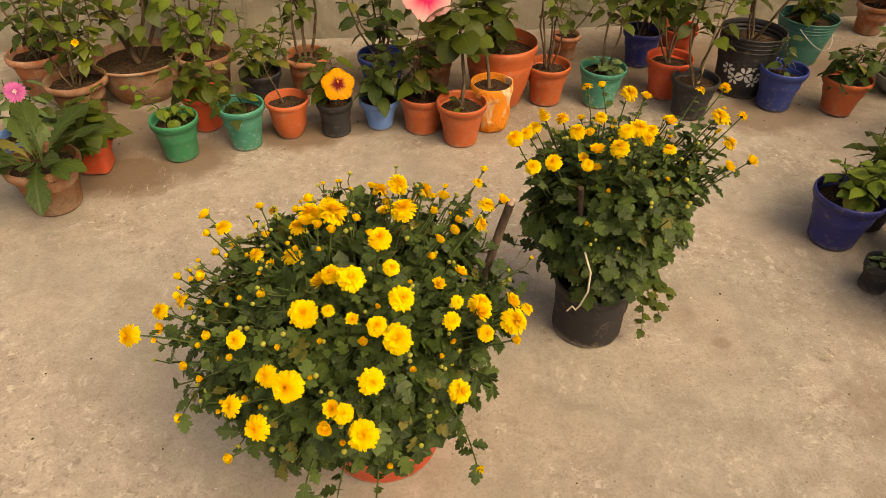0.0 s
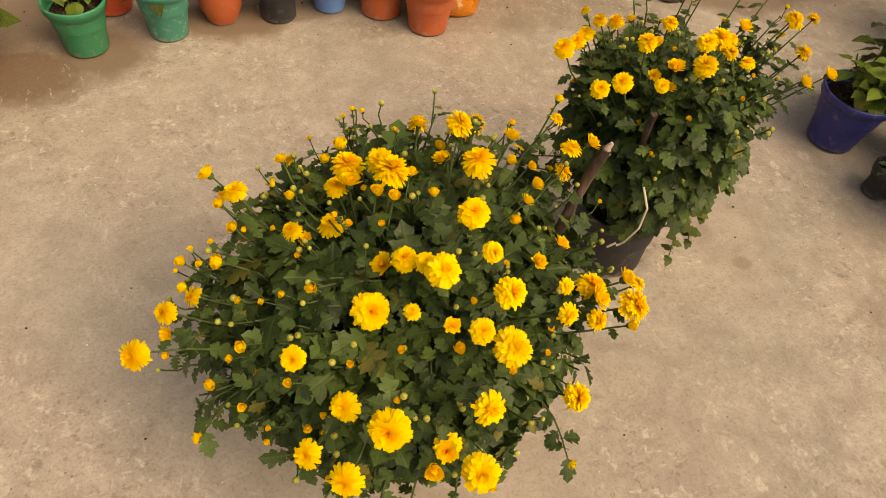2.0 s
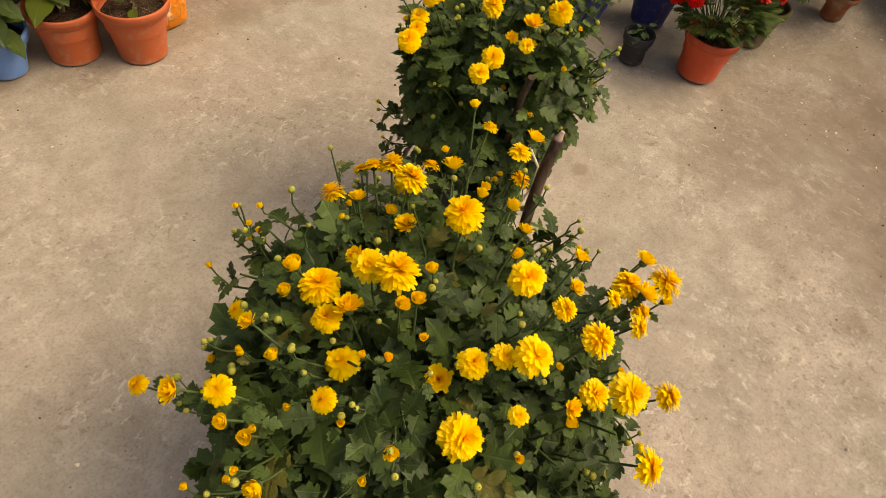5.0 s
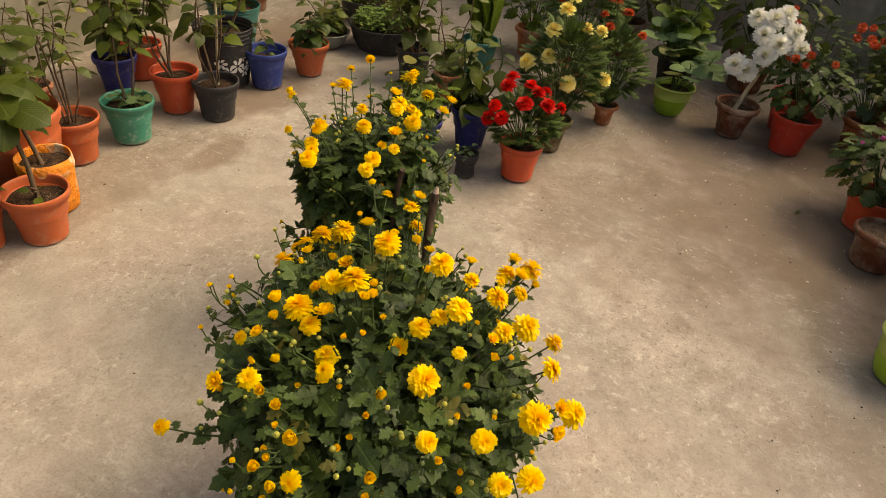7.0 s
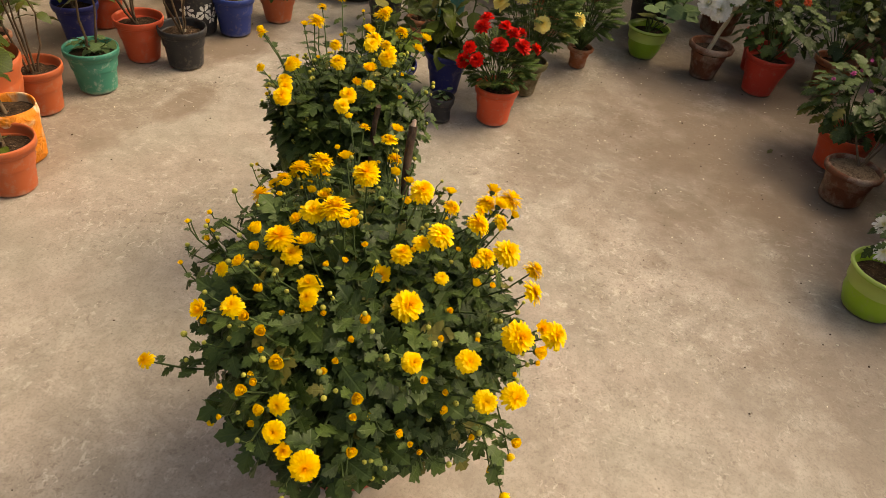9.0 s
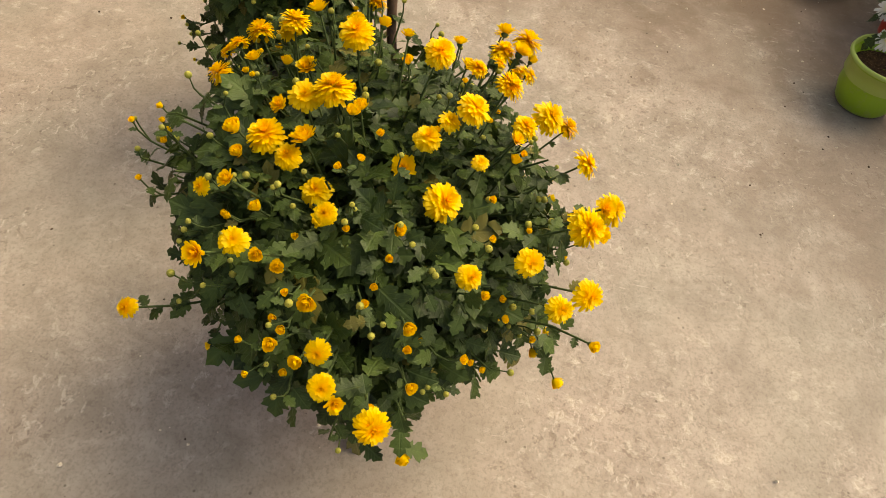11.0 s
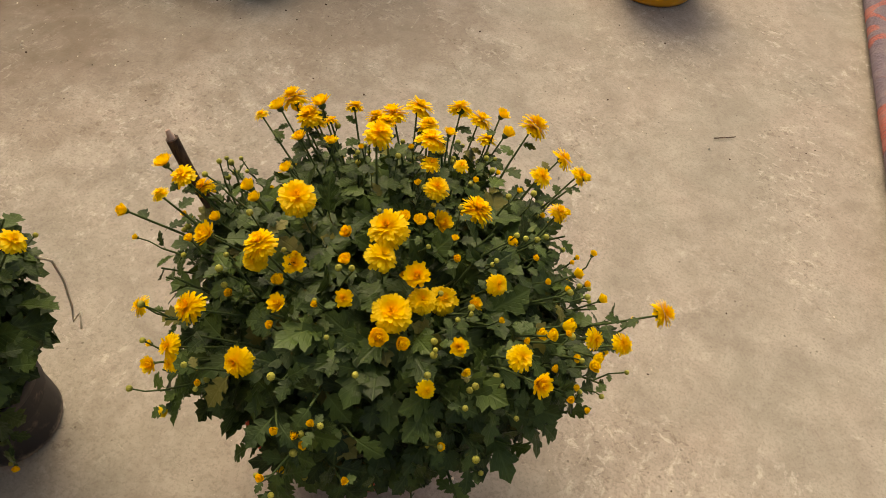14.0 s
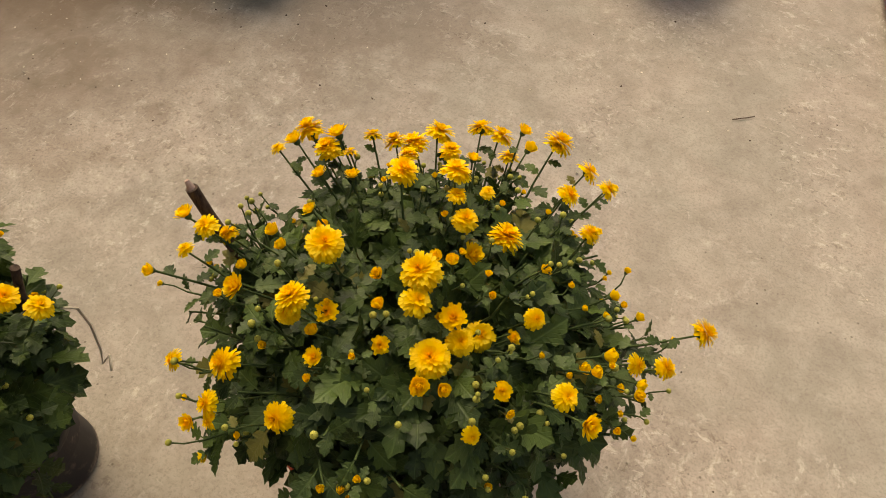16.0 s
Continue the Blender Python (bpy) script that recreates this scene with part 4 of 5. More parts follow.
# flowers by their width in metres, and where they stand
MAIN_FLOWERS = [
    (0.050, [(0.072, 0.129, 0.579), (0.226, 0.024, 0.62), (0.065, -0.047, 0.607), (0.074, 0.354, 0.617), (0.248, 0.296, 0.661), (0.419, 0.081, 0.584), (0.157, 0.117, 0.665), (0.169, -0.089, 0.538), (0.122, 0.283, 0.67)]),
    (0.043, [(-0.216, 0.128, 0.549), (0.366, 0.111, 0.596), (0.112, 0.316, 0.663), (0.205, 0.175, 0.695), (0.185, -0.037, 0.594), (0.24, 0.378, 0.661), (0.321, -0.008, 0.523), (0.235, 0.085, 0.645), (0.294, 0.458, 0.589), (0.013, -0.073, 0.547), (0.041, 0.281, 0.579)]),
    (0.037, [(0.12, 0.164, 0.632), (0.327, 0.379, 0.625), (0.138, -0.05, 0.541), (0.069, 0.302, 0.635), (0.195, 0.052, 0.619), (0.053, 0.318, 0.614), (0.098, 0.186, 0.596), (0.206, 0.482, 0.575), (0.419, 0.117, 0.594), (-0.084, 0.326, 0.617), (0.022, 0.005, 0.571), (0.362, 0.086, 0.606), (0.301, 0.501, 0.553), (-0.026, -0.04, 0.561), (0.405, 0.33, 0.643)]),
    (0.031, [(0.374, 0.081, 0.559), (-0.115, 0.48, 0.452), (0.142, 0.142, 0.649), (-0.151, 0.21, 0.545), (0.127, -0.071, 0.581), (-0.03, 0.072, 0.584), (0.315, 0.065, 0.609), (-0.116, 0.351, 0.626), (-0.014, 0.247, 0.612), (0.243, 0.388, 0.643), (0.221, 0.129, 0.672), (-0.185, 0.194, 0.537), (0.215, 0.355, 0.614), (0.391, 0.466, 0.523), (0.433, 0.33, 0.649), (0.392, 0.312, 0.61)]),
    (0.025, [(0.32, 0.523, 0.524), (0.3, 0.151, 0.611), (0.19, 0.418, 0.63), (0.005, 0.264, 0.573), (0.328, 0.109, 0.608), (-0.187, 0.18, 0.509), (0.115, -0.075, 0.544), (0.117, 0.094, 0.618), (0.289, 0.516, 0.543), (0.138, 0.363, 0.611), (0.07, 0.392, 0.622), (0.452, 0.124, 0.569), (-0.017, 0.36, 0.633), (0.157, 0.059, 0.63), (-0.005, 0.407, 0.591), (0.338, 0.172, 0.617), (-0.111, 0.235, 0.579), (0.337, 0.285, 0.618), (0.307, 0.241, 0.632), (0.394, 0.378, 0.66)]),
    (0.019, [(0.351, 0.34, 0.6), (0.296, 0.236, 0.597), (0.302, 0.312, 0.643), (-0.09, 0.125, 0.543), (0.003, 0.165, 0.594), (0.41, 0.42, 0.659), (0.215, 0.385, 0.614), (-0.028, -0.092, 0.507), (-0.136, 0.107, 0.49), (0.046, 0.379, 0.609), (0.097, 0.252, 0.668), (0.421, 0.069, 0.552), (-0.011, 0.334, 0.585), (-0.162, 0.258, 0.558), (0.185, 0.282, 0.62), (-0.102, 0.29, 0.63), (-0.09, 0.276, 0.597), (0.169, 0.054, 0.581), (0.159, 0.322, 0.625), (0.12, 0.249, 0.657), (-0.162, 0.23, 0.537)]),
]
chrysanthemum("potted_chrysanthemum", (0.186, 0.290), "bushy yellow chrysanthemum in an orange-red plastic pot on the cement floor",
              ("nursery", "orangered", 0.188, 0.135, 0.222), (0.116, 0.219, 0.322, ((0.034, 0.034), (0.012, 0.018), (-0.006, 0.006)), 0.268, 0.630, 0.40, 0.36, 2.5, 0.055),
              MAIN_FLOWERS, 340, 0.050, 150, 11, sprays=[((0.16, 0.06, 0.36), (0.10, -0.05, 0.24)), ((0.20, 0.05, 0.36), (0.17, -0.07, 0.20)), ((0.10, 0.04, 0.36), (0.04, -0.09, 0.27)), ((0.05, 0.36, 0.36), (-0.03, 0.45, 0.22)), ((0.30, 0.10, 0.36), (0.36, -0.02, 0.32)), ((-0.05, 0.15, 0.40), (-0.17, 0.10, 0.36)), ((0.30, 0.42, 0.36), (0.36, 0.52, 0.33))])
BACK_FLOWERS = [
    (0.043, [(0.765, 0.556, 0.662), (0.704, 0.487, 0.657), (1.004, 0.655, 0.627), (0.517, 0.646, 0.593), (0.8, 0.735, 0.652)]),
    (0.037, [(1.002, 0.592, 0.595), (1.03, 0.534, 0.583), (0.981, 0.533, 0.569), (0.634, 0.69, 0.615), (0.667, 0.512, 0.638), (0.566, 0.672, 0.607), (0.638, 0.577, 0.646), (0.53, 0.504, 0.609), (0.577, 0.516, 0.609), (0.86, 0.62, 0.64), (0.985, 0.64, 0.64), (0.735, 0.545, 0.665)]),
    (0.031, [(0.545, 0.655, 0.6), (0.842, 0.546, 0.615), (0.647, 0.501, 0.61), (0.585, 0.667, 0.635), (0.732, 0.845, 0.619), (1.083, 0.823, 0.616), (1.04, 0.86, 0.593), (0.7, 0.62, 0.655), (0.85, 0.754, 0.632), (1.057, 0.665, 0.625), (0.802, 0.57, 0.648), (0.78, 0.53, 0.65)]),
    (0.025, [(0.88, 0.818, 0.6), (0.6, 0.76, 0.6), (0.786, 0.885, 0.597), (0.695, 0.738, 0.588), (0.675, 0.598, 0.628), (0.646, 0.534, 0.607), (0.67, 0.51, 0.595)]),
]
chrysanthemum("potted_chrysanthemum", (0.765, 0.615), "tall yellow chrysanthemum in a black plastic pot on the cement floor",
              ("nursery", "dustyblack", 0.106, 0.096, 0.185), (0.745, 0.612, 0.208, ((0.008, 0.0), (0.008, 0.0)), 0.205, 0.608, 0.66, 0.52, 2.8, 0.0),
              BACK_FLOWERS, 180, 0.053, 140, 23, gap=(-2.52, 0.42, 0.60), side=[(0.97, 0.64, 0.56), (0.99, 0.60, 0.57), (1.0, 0.56, 0.55), (0.95, 0.70, 0.55), (0.92, 0.62, 0.56), (1.02, 0.72, 0.58), (0.94, 0.56, 0.53), (0.90, 0.58, 0.50), (0.96, 0.62, 0.52), (1.00, 0.68, 0.55), (0.93, 0.66, 0.59), (0.98, 0.58, 0.52), (0.88, 0.70, 0.57), (0.97, 0.74, 0.54), (0.90, 0.54, 0.56), (0.64, 0.80, 0.22), (0.71, 0.83, 0.20), (0.57, 0.74, 0.23), (0.54, 0.67, 0.26), (0.78, 0.83, 0.23), (0.62, 0.77, 0.30), (0.68, 0.80, 0.15)])


weed = thing("trailing_weed", (0.800, 0.575, 0.165), "round-leaved weed trailing over the rim of the black pot", "weed")
g = Geo()
w_poses = []
for end in ((0.125, -0.045, -0.055), (0.085, -0.055, -0.10), (0.16, -0.01, -0.015), (0.12, 0.0, 0.005)):
    line = [Vector((0, 0, 0)), Vector((end[0] * 0.5, end[1] * 0.5, 0.035)), Vector((end[0] * 0.85, end[1] * 0.85, 0.02 + end[2] * 0.3)), Vector(end)]
    g.tube(line, 0.0022, 0.0013, 5, False)
    for k in range(8):
        q = along(line, 0.35 + 0.65 * k / 7)
        turn = k * 2.4
        w_poses.append(aim(q, (math.cos(turn), math.sin(turn), 0.1), (0.2, -0.3, 1), rng.uniform(0.022, 0.034)))
part("stem", g, M["stem"], weed)
leaves_on(weed, "lobed", "leaf", w_poses)


def stake(name, pts, r0, r1, mat, label, tip=None):
    g = Geo()
    line = [Vector(pts[0]).lerp(Vector(pts[1]), i / 9) + Vector((0.004 * noise.noise((i * 0.6, r0 * 90, 1)), 0.004 * noise.noise((i * 0.6, 5, r0 * 90)), 0)) for i in range(10)]
    g.tube(line, r0, r1, 9)
    base = Vector(pts[0])
    root = thing(name, base, label, "stake")
    g.v = [tuple(Vector(v) - base) for v in g.v]
    part("shaft", g, M[mat], root)
    if tip:
        t = Geo()
        d = (line[-1] - line[-2]).normalized()
        t.tube([line[-1] - base - d * 0.008 + Vector((0.003, 0, 0)), line[-1] - base + d * 0.002, line[-1] - base + d * 0.012 + Vector((0.002, -0.001, 0))], r1 * 0.9, r1 * 0.35, 7)
        part("split_tip", t, M[tip], root, "pale split end of the wood")
    return root


stake("wooden_stake", [(0.325, 0.268, 0.19), (0.444, 0.303, 0.664)], 0.0074, 0.0085, "stick", "rough dark brown stick with a split end, stuck in the pot", "cut")
stake("wooden_stake", [(0.708, 0.545, 0.15), (0.630, 0.470, 0.575)], 0.0068, 0.0062, "stick", "flat brown stick, stuck in the black pot")


def cord(name, pts, r, label, category="string"):
    g = Geo()
    g.tube(pts, r, r, 6)
    ob = new(name, g.mesh(name, M["string"]))
    return tagged(ob, label, category)


cord("string", [(0.655, 0.448, 0.42), (0.672, 0.425, 0.37), (0.675, 0.425, 0.31), (0.668, 0.44, 0.25), (0.664, 0.452, 0.225), (0.650, 0.44, 0.25), (0.645, 0.455, 0.22)], 0.0024, "pale string tied round the stems of the plant")


# ---- the rows of pots ----
def potted(name, at, label, pot, group="potted plants along the wall", **kw):
    root = thing(name, (at[0], at[1], 0), label, "potted plant", group)
    style, mat, rim, base, h = pot
    build_pot(root, style, mat, rim / 2, base / 2, h, **kw)
    return root, h * kw.get("fill", 0.8)


def tops(n, spread, low, high, shift=(0, 0)):
    out = []
    for i in range(n):
        a = rng.random() * 6.3
        k = spread * rng.uniform(0.4, 1.0)
        out.append((shift[0] + k * math.cos(a), shift[1] + k * math.sin(a), rng.uniform(low, high)))
    return out


rng = random.Random(101)
# left end
p, z = potted("potted_gerbera", (-0.90, 1.30), "large-leaved gerbera with a pink flower in a weathered clay pot", ("clay", "oldclay", 0.235, 0.16, 0.18))
poses = []
for i in range(15):
    a = i * 2.4
    out = Vector((math.cos(a), math.sin(a), rng.uniform(0.3, 2.4)))
    poses.append(aim(Vector((out.x * 0.05, out.y * 0.05, z + 0.03)), out, (rng.uniform(-0.4, 0.4), rng.uniform(-0.4, 0.4), 1), rng.uniform(0.12, 0.20)))
for way, k in (((0.25, -0.9, 0.12), 0.165), ((-0.6, -0.9, 0.3), 0.19), ((-1.0, -0.3, 0.3), 0.22), ((1.0, 0.45, 0.9), 0.17), ((0.7, -0.7, 0.5), 0.12), ((0.5, 0.9, 0.9), 0.2)):
    v = Vector(way).normalized()
    poses.append(aim(Vector((v.x * 0.055, v.y * 0.055, z + 0.05)), v, (0, 0, 1), k))
leaves_on(p, "gerbera", "deep", poses)
g = Geo()
g.tube(stem_line((0, 0, z), (-0.017, 0.05, 0.388), 0.2), 0.0035, 0.003)
part("stem", g, M["stem"], p)
pinkflower = [whorls([(26, 0.5, 0.085, 6, -0.03, 0, 1.0), (20, 0.42, 0.08, 14, 0, 0.02, 0.8), (14, 0.16, 0.05, 45, 0, 0.03, 0.1)], rng).mesh("pink_flower", M["pink"])]
flower_parts(p, "flower", pinkflower, [((-0.017, 0.05, 0.393), (0.3, -0.8, 0.6))], 0.078)

p, z = potted("potted_plant", (-0.83, 1.52), "broad-leaved plant in a square red plastic pot", ("nursery", "orangered", 0.126, 0.10, 0.115), square=0.85)
leafy(p, z, tops(4, 0.13, 0.22, 0.36), "ovate", "leaf", 0.12, 34, "stem", 0.004)
p, z = potted("potted_plant", (-0.546, 1.595), "small seedlings in a green plastic pot", ("nursery", "green", 0.168, 0.122, 0.158))
leafy(p, z, [(0.03, 0.0, 0.21), (0.0, 0.02, 0.2), (-0.14, 0.05, 0.27)], "ovate", "bright", 0.065, 22, "stem", 0.0028)
p, z = potted("potted_plant", (-0.488, 1.81), "leafy shrub in a brownish red plastic pot", ("nursery", "orangered", 0.155, 0.115, 0.15))
leafy(p, z, tops(3, 0.12, 0.26, 0.36), "ovate", "leaf", 0.11, 26, "twig", 0.004)
p, z = potted("potted_plant", (-0.312, 1.656), "few broad leaves in a sea-green plastic pot with white scuffs", ("nursery", "seagreen", 0.168, 0.115, 0.172))
leafy(p, z, [(-0.09, -0.02, 0.22), (-0.05, 0.05, 0.26)], "ovate", "leaf", 0.10, 10, "stem", 0.0035)
p, z = potted("potted_plant", (-0.151, 1.73), "slanting bare stem in a moulded terracotta-coloured pot", ("bell", "orange", 0.168, 0.10, 0.155))
leafy(p, z, [(-0.09, 0.03, 0.40)], "ovate", "leaf", 0.09, 8, "twig", 0.004, 0.75)
p, z = potted("potted_hibiscus", (0.029, 1.735), "hibiscus with one golden flower in a black nursery pot", ("nursery", "black", 0.136, 0.113, 0.138))
leafy(p, z, [(-0.07, 0.0, 0.27), (0.0, 0.06, 0.33), (-0.08, 0.06, 0.30)], "ovate", "leaf", 0.115, 20, "twig", 0.004)


def hibiscus(mat):
    g = Geo()
    for i in range(5):
        m = Matrix.Rotation(2 * math.pi * i / 5, 4, "Z") @ Matrix.Rotation(radians(12), 4, "X") @ Matrix.Rotation(radians(8), 4, "Y")
        rows, uvs = [], []
        for t, w in ((0.0, 0.12), (0.15, 0.20), (0.35, 0.36), (0.55, 0.48), (0.75, 0.53), (0.9, 0.47), (1.0, 0.28)):
            wave = [-1, -0.75, -0.5, -0.25, 0, 0.25, 0.5, 0.75, 1]
            rows.append([m @ Vector((0.5 * w * q, (0.52 + 0.018 * math.sin(q * 9 + i * 2)) * t - 0.05 * t * q * q, -0.14 * t * t + 0.04 * q + 0.038 * math.sin(q * 8 + i * 1.7) * t * t)) for q in wave])
            uvs.append([(0.8, t + 0.05 * math.sin(q * 11 + i)) for q in wave])
        g.strip(rows, uvs)
    g.tube([(0, 0, 0), (0.01, 0, 0.14), (0.02, 0.01, 0.26)], 0.02, 0.03, 7)
    return g.mesh("hibiscus_flower", M[mat])


flower_parts(p, "flower", [hibiscus("gold")], [((0.026, -0.075, 0.240), (0.05, -0.72, 0.68))], 0.118)
p, z = potted("potted_hibiscus", (0.204, 1.778), "leafy hibiscus in a light blue plastic pot", ("nursery", "lightblue", 0.155, 0.10, 0.122))
leafy(p, z, tops(4, 0.10, 0.24, 0.40), "ovate", "deep", 0.10, 36, "twig", 0.004)
p, z = potted("potted_hibiscus", (0.374, 1.745), "leafy hibiscus with a pink flower in an orange plastic pot", ("nursery", "orange", 0.178, 0.135, 0.152))
leafy(p, z, tops(4, 0.10, 0.28, 0.42) + [(0.0, 0.0, 0.48)], "ovate", "leaf", 0.11, 34, "twig", 0.004)
flower_parts(p, "flower", [hibiscus("rose")], [((0.012, -0.075, 0.555), (0.05, -0.68, 0.72))], 0.175)
p, z = potted("potted_sapling", (0.517, 1.640), "young tree with big lobed leaves in an orange plastic pot", ("nursery", "orange", 0.188, 0.13, 0.168))
leafy(p, z, [(-0.04, 0.01, 0.54)], "round", "leaf", 0.12, 18, "twig", 0.010, 0.60, 0.6)
leafy(p, z, [(-0.02, -0.02, 0.19)], "ovate", "leaf", 0.05, 3, "twig", 0.006, 0.5)
p, z = potted("potted_sapling", (0.648, 1.755), "sapling with large leaves in an orange and white plastic sack", ("sack", "sack", 0.165, 0.15, 0.19), fill=0.86)
leafy(p, z, [(-0.03, 0.03, 0.60)], "round", "leaf", 0.115, 15, "twig", 0.009, 0.62)
p, z = potted("potted_shrub", (0.712, 1.965), "woody shrub in a large orange pot", ("bell", "orange", 0.30, 0.19, 0.27))
leafy(p, z, tops(6, 0.22, 0.45, 0.82), "ovate", "leaf", 0.095, 84, "twig", 0.010, 0.3)
p, z = potted("potted_shrub", (0.918, 1.952), "twiggy stems with few leaves in an orange plastic pot", ("nursery", "orange", 0.182, 0.13, 0.168))
leafy(p, z, tops(5, 0.11, 0.50, 0.84), "ovate", "leaf", 0.075, 36, "twig", 0.005, 0.5)
p, z = potted("potted_shrub", (1.10, 2.38), "shrub in a small terracotta pot by the wall", ("clay", "terracotta", 0.14, 0.10, 0.12))
leafy(p, z, tops(3, 0.12, 0.3, 0.55), "ovate", "leaf", 0.08, 20, "twig", 0.004)
p, z = potted("potted_plant", (1.146, 1.922), "low greyish plant and a thin stem in a sea-green plastic pot", ("nursery", "seagreen", 0.19, 0.135, 0.165))
leafy(p, z, [(0.03, 0.0, 0.2), (-0.03, 0.02, 0.2), (0.05, -0.05, 0.19)], "ovate", "grey_leaf", 0.075, 16, "stem", 0.003)
leafy(p, z, [(0.02, 0.03, 0.62), (0.07, 0.02, 0.56)], "ovate", "leaf", 0.11, 20, "twig", 0.006, 0.5)
p, z = potted("potted_hibiscus", (1.452, 1.977), "leafy hibiscus in a red-orange plastic pot", ("nursery", "orangered", 0.192, 0.128, 0.175))
leafy(p, z, tops(4, 0.11, 0.46, 0.70), "ovate", "leaf", 0.105, 34, "twig", 0.006, 0.55)
p, z = potted("potted_hibiscus", (1.503, 1.803), "large-leaved plant tied to a pale cane in a black nursery pot", ("nursery", "black", 0.188, 0.138, 0.162))
leafy(p, z, tops(3, 0.09, 0.44, 0.66), "ovate", "leaf", 0.115, 26, "twig", 0.006, 0.52)
stake("cane_stake", [(1.515, 1.80, 0.12), (1.535, 1.79, 0.56)], 0.0055, 0.005, "cane", "pale peeled cane stuck upright in the pot")
p, z = potted("potted_shrub", (1.44, 2.30), "leafy shrub in a dark blue plastic pot", ("nursery", "darkblue", 0.178, 0.12, 0.165))
leafy(p, z, tops(5, 0.15, 0.40, 0.70), "ovate", "leaf", 0.10, 52, "twig", 0.006)
p, z = potted("potted_shrub", (1.626, 2.345), "woody shrub in a brownish red plastic pot", ("nursery", "orangered", 0.182, 0.135, 0.16))
leafy(p, z, tops(5, 0.15, 0.40, 0.70), "ovate", "deep", 0.095, 56, "twig", 0.006)
bucket, z = potted("bucket_planter", (1.812, 2.015), "black ridged paint bucket with white flower print, used as a planter", ("bucket", "black", 0.272, 0.205, 0.275))
leafy(bucket, z, tops(3, 0.14, 0.48, 0.72), "ovate", "leaf", 0.11, 26, "twig", 0.008, 0.62)
g = Geo()
for ang, zz, s in ((-1.95, 0.115, 1.0), (-1.6, 0.085, 0.85), (-1.25, 0.12, 0.95), (-1.75, 0.15, 0.6), (-2.3, 0.09, 0.8), (-1.0, 0.08, 0.7), (-2.6, 0.13, 0.9)):
    for k in range(6):
        a = k * math.pi / 3
        rows = []
        for t, w in ((0.2, 0.12), (0.6, 0.45), (0.9, 0.4), (1.0, 0.15)):
            row = []
            for s2 in (-1, 1):
                u = 0.034 * s * (t * math.cos(a) - w * s2 * 0.5 * math.sin(a))
                v = 0.034 * s * (t * math.sin(a) + w * s2 * 0.5 * math.cos(a))
                r = 0.1035 + (0.132 - 0.1025) * (zz + v) / 0.275
                row.append((r * math.cos(ang + u / r), r * math.sin(ang + u / r), zz + v))
            rows.append(row)
        g.strip(rows, [[(0.5, 0.5)] * 2] * 4)
part("flower_print", g, M["print"], bucket, "worn white printed flowers")
p, z = potted("bucket_planter", (2.235, 2.31), "teal bucket with a wire handle, used as a planter", ("bucket", "teal", 0.27, 0.19, 0.215))
leafy(p, z, tops(4, 0.15, 0.30, 0.46), "ovate", "leaf", 0.11, 30, "twig", 0.006)
g = Geo()
g.tube([(0.134 * math.cos(a), 0.134 * math.sin(a), 0.19 - 0.10 * math.sin((a + 2.3) / 2.6 * math.pi)) for a in (-2.3 + 2.6 * i / 14 for i in range(15))], 0.002, 0.002, 5)
part("handle", g, M["wire"], p, "thin wire handle hanging down")
p, z = potted("potted_sapling", (1.902, 1.851), "small sapling in a blue plastic pot", ("nursery", "blue", 0.19, 0.136, 0.175), fill=0.72)
leafy(p, z, [(-0.02, 0.03, 0.30)], "ovate", "deep", 0.08, 8, "twig", 0.004)
p, z = potted("potted_plant", (2.155, 1.787), "round-leaved plant in an orange plastic pot", ("nursery", "orange", 0.192, 0.123, 0.157))
leafy(p, z, tops(4, 0.10, 0.24, 0.42), "ovate", "deep", 0.10, 34, "twig", 0.004)
p, z = potted("bowl_planter", (2.55, 1.95), "leafy plant in a shallow grey bowl", ("bowl", "grey", 0.26, 0.16, 0.085))
leafy(p, z, tops(5, 0.13, 0.18, 0.34), "ovate", "leaf", 0.10, 34, "stem", 0.004)


def seedlings(parent, z, r, n, high):
    g = Geo()
    for i in range(n):
        a, k = rng.random() * 6.3, r * math.sqrt(rng.random())
        x, y = k * math.cos(a), k * math.sin(a)
        top = Vector((x + rng.uniform(-0.03, 0.03), y + rng.uniform(-0.03, 0.03), z + high * rng.uniform(0.5, 1)))
        g.tube([(x, y, z - 0.005), top], 0.0013, 0.001, 3, False)
        for j in range(4):
            b = rng.random() * 6.3
            g.stamp(LEAF["ovate"][j % 2], aim(Vector((x, y, z)).lerp(top, 0.4 + 0.2 * j), (math.cos(b), math.sin(b), 0.4), (0, 0, 1), rng.uniform(0.018, 0.034)))
    tagged(part("seedling", g, M["grass"], parent, "dense thin green seedlings"), kind="stuff")


p, z = potted("tub_planter", (2.73, 1.69), "wide black tub full of thin seedlings", ("bowl", "black", 0.39, 0.28, 0.14))
seedlings(p, z, 0.165, 130, 0.11)
p, z = potted("tub_planter", (3.12, 2.02), "wide dark tub with seedlings", ("bowl", "black", 0.36, 0.27, 0.13))
seedlings(p, z, 0.15, 80, 0.12)
p, z = potted("potted_shrub", (2.79, 2.62), "shrub in a terracotta pot by the wall", ("clay", "terracotta", 0.19, 0.13, 0.15))
leafy(p, z, tops(4, 0.14, 0.3, 0.5), "ovate", "leaf", 0.10, 28, "twig", 0.005)

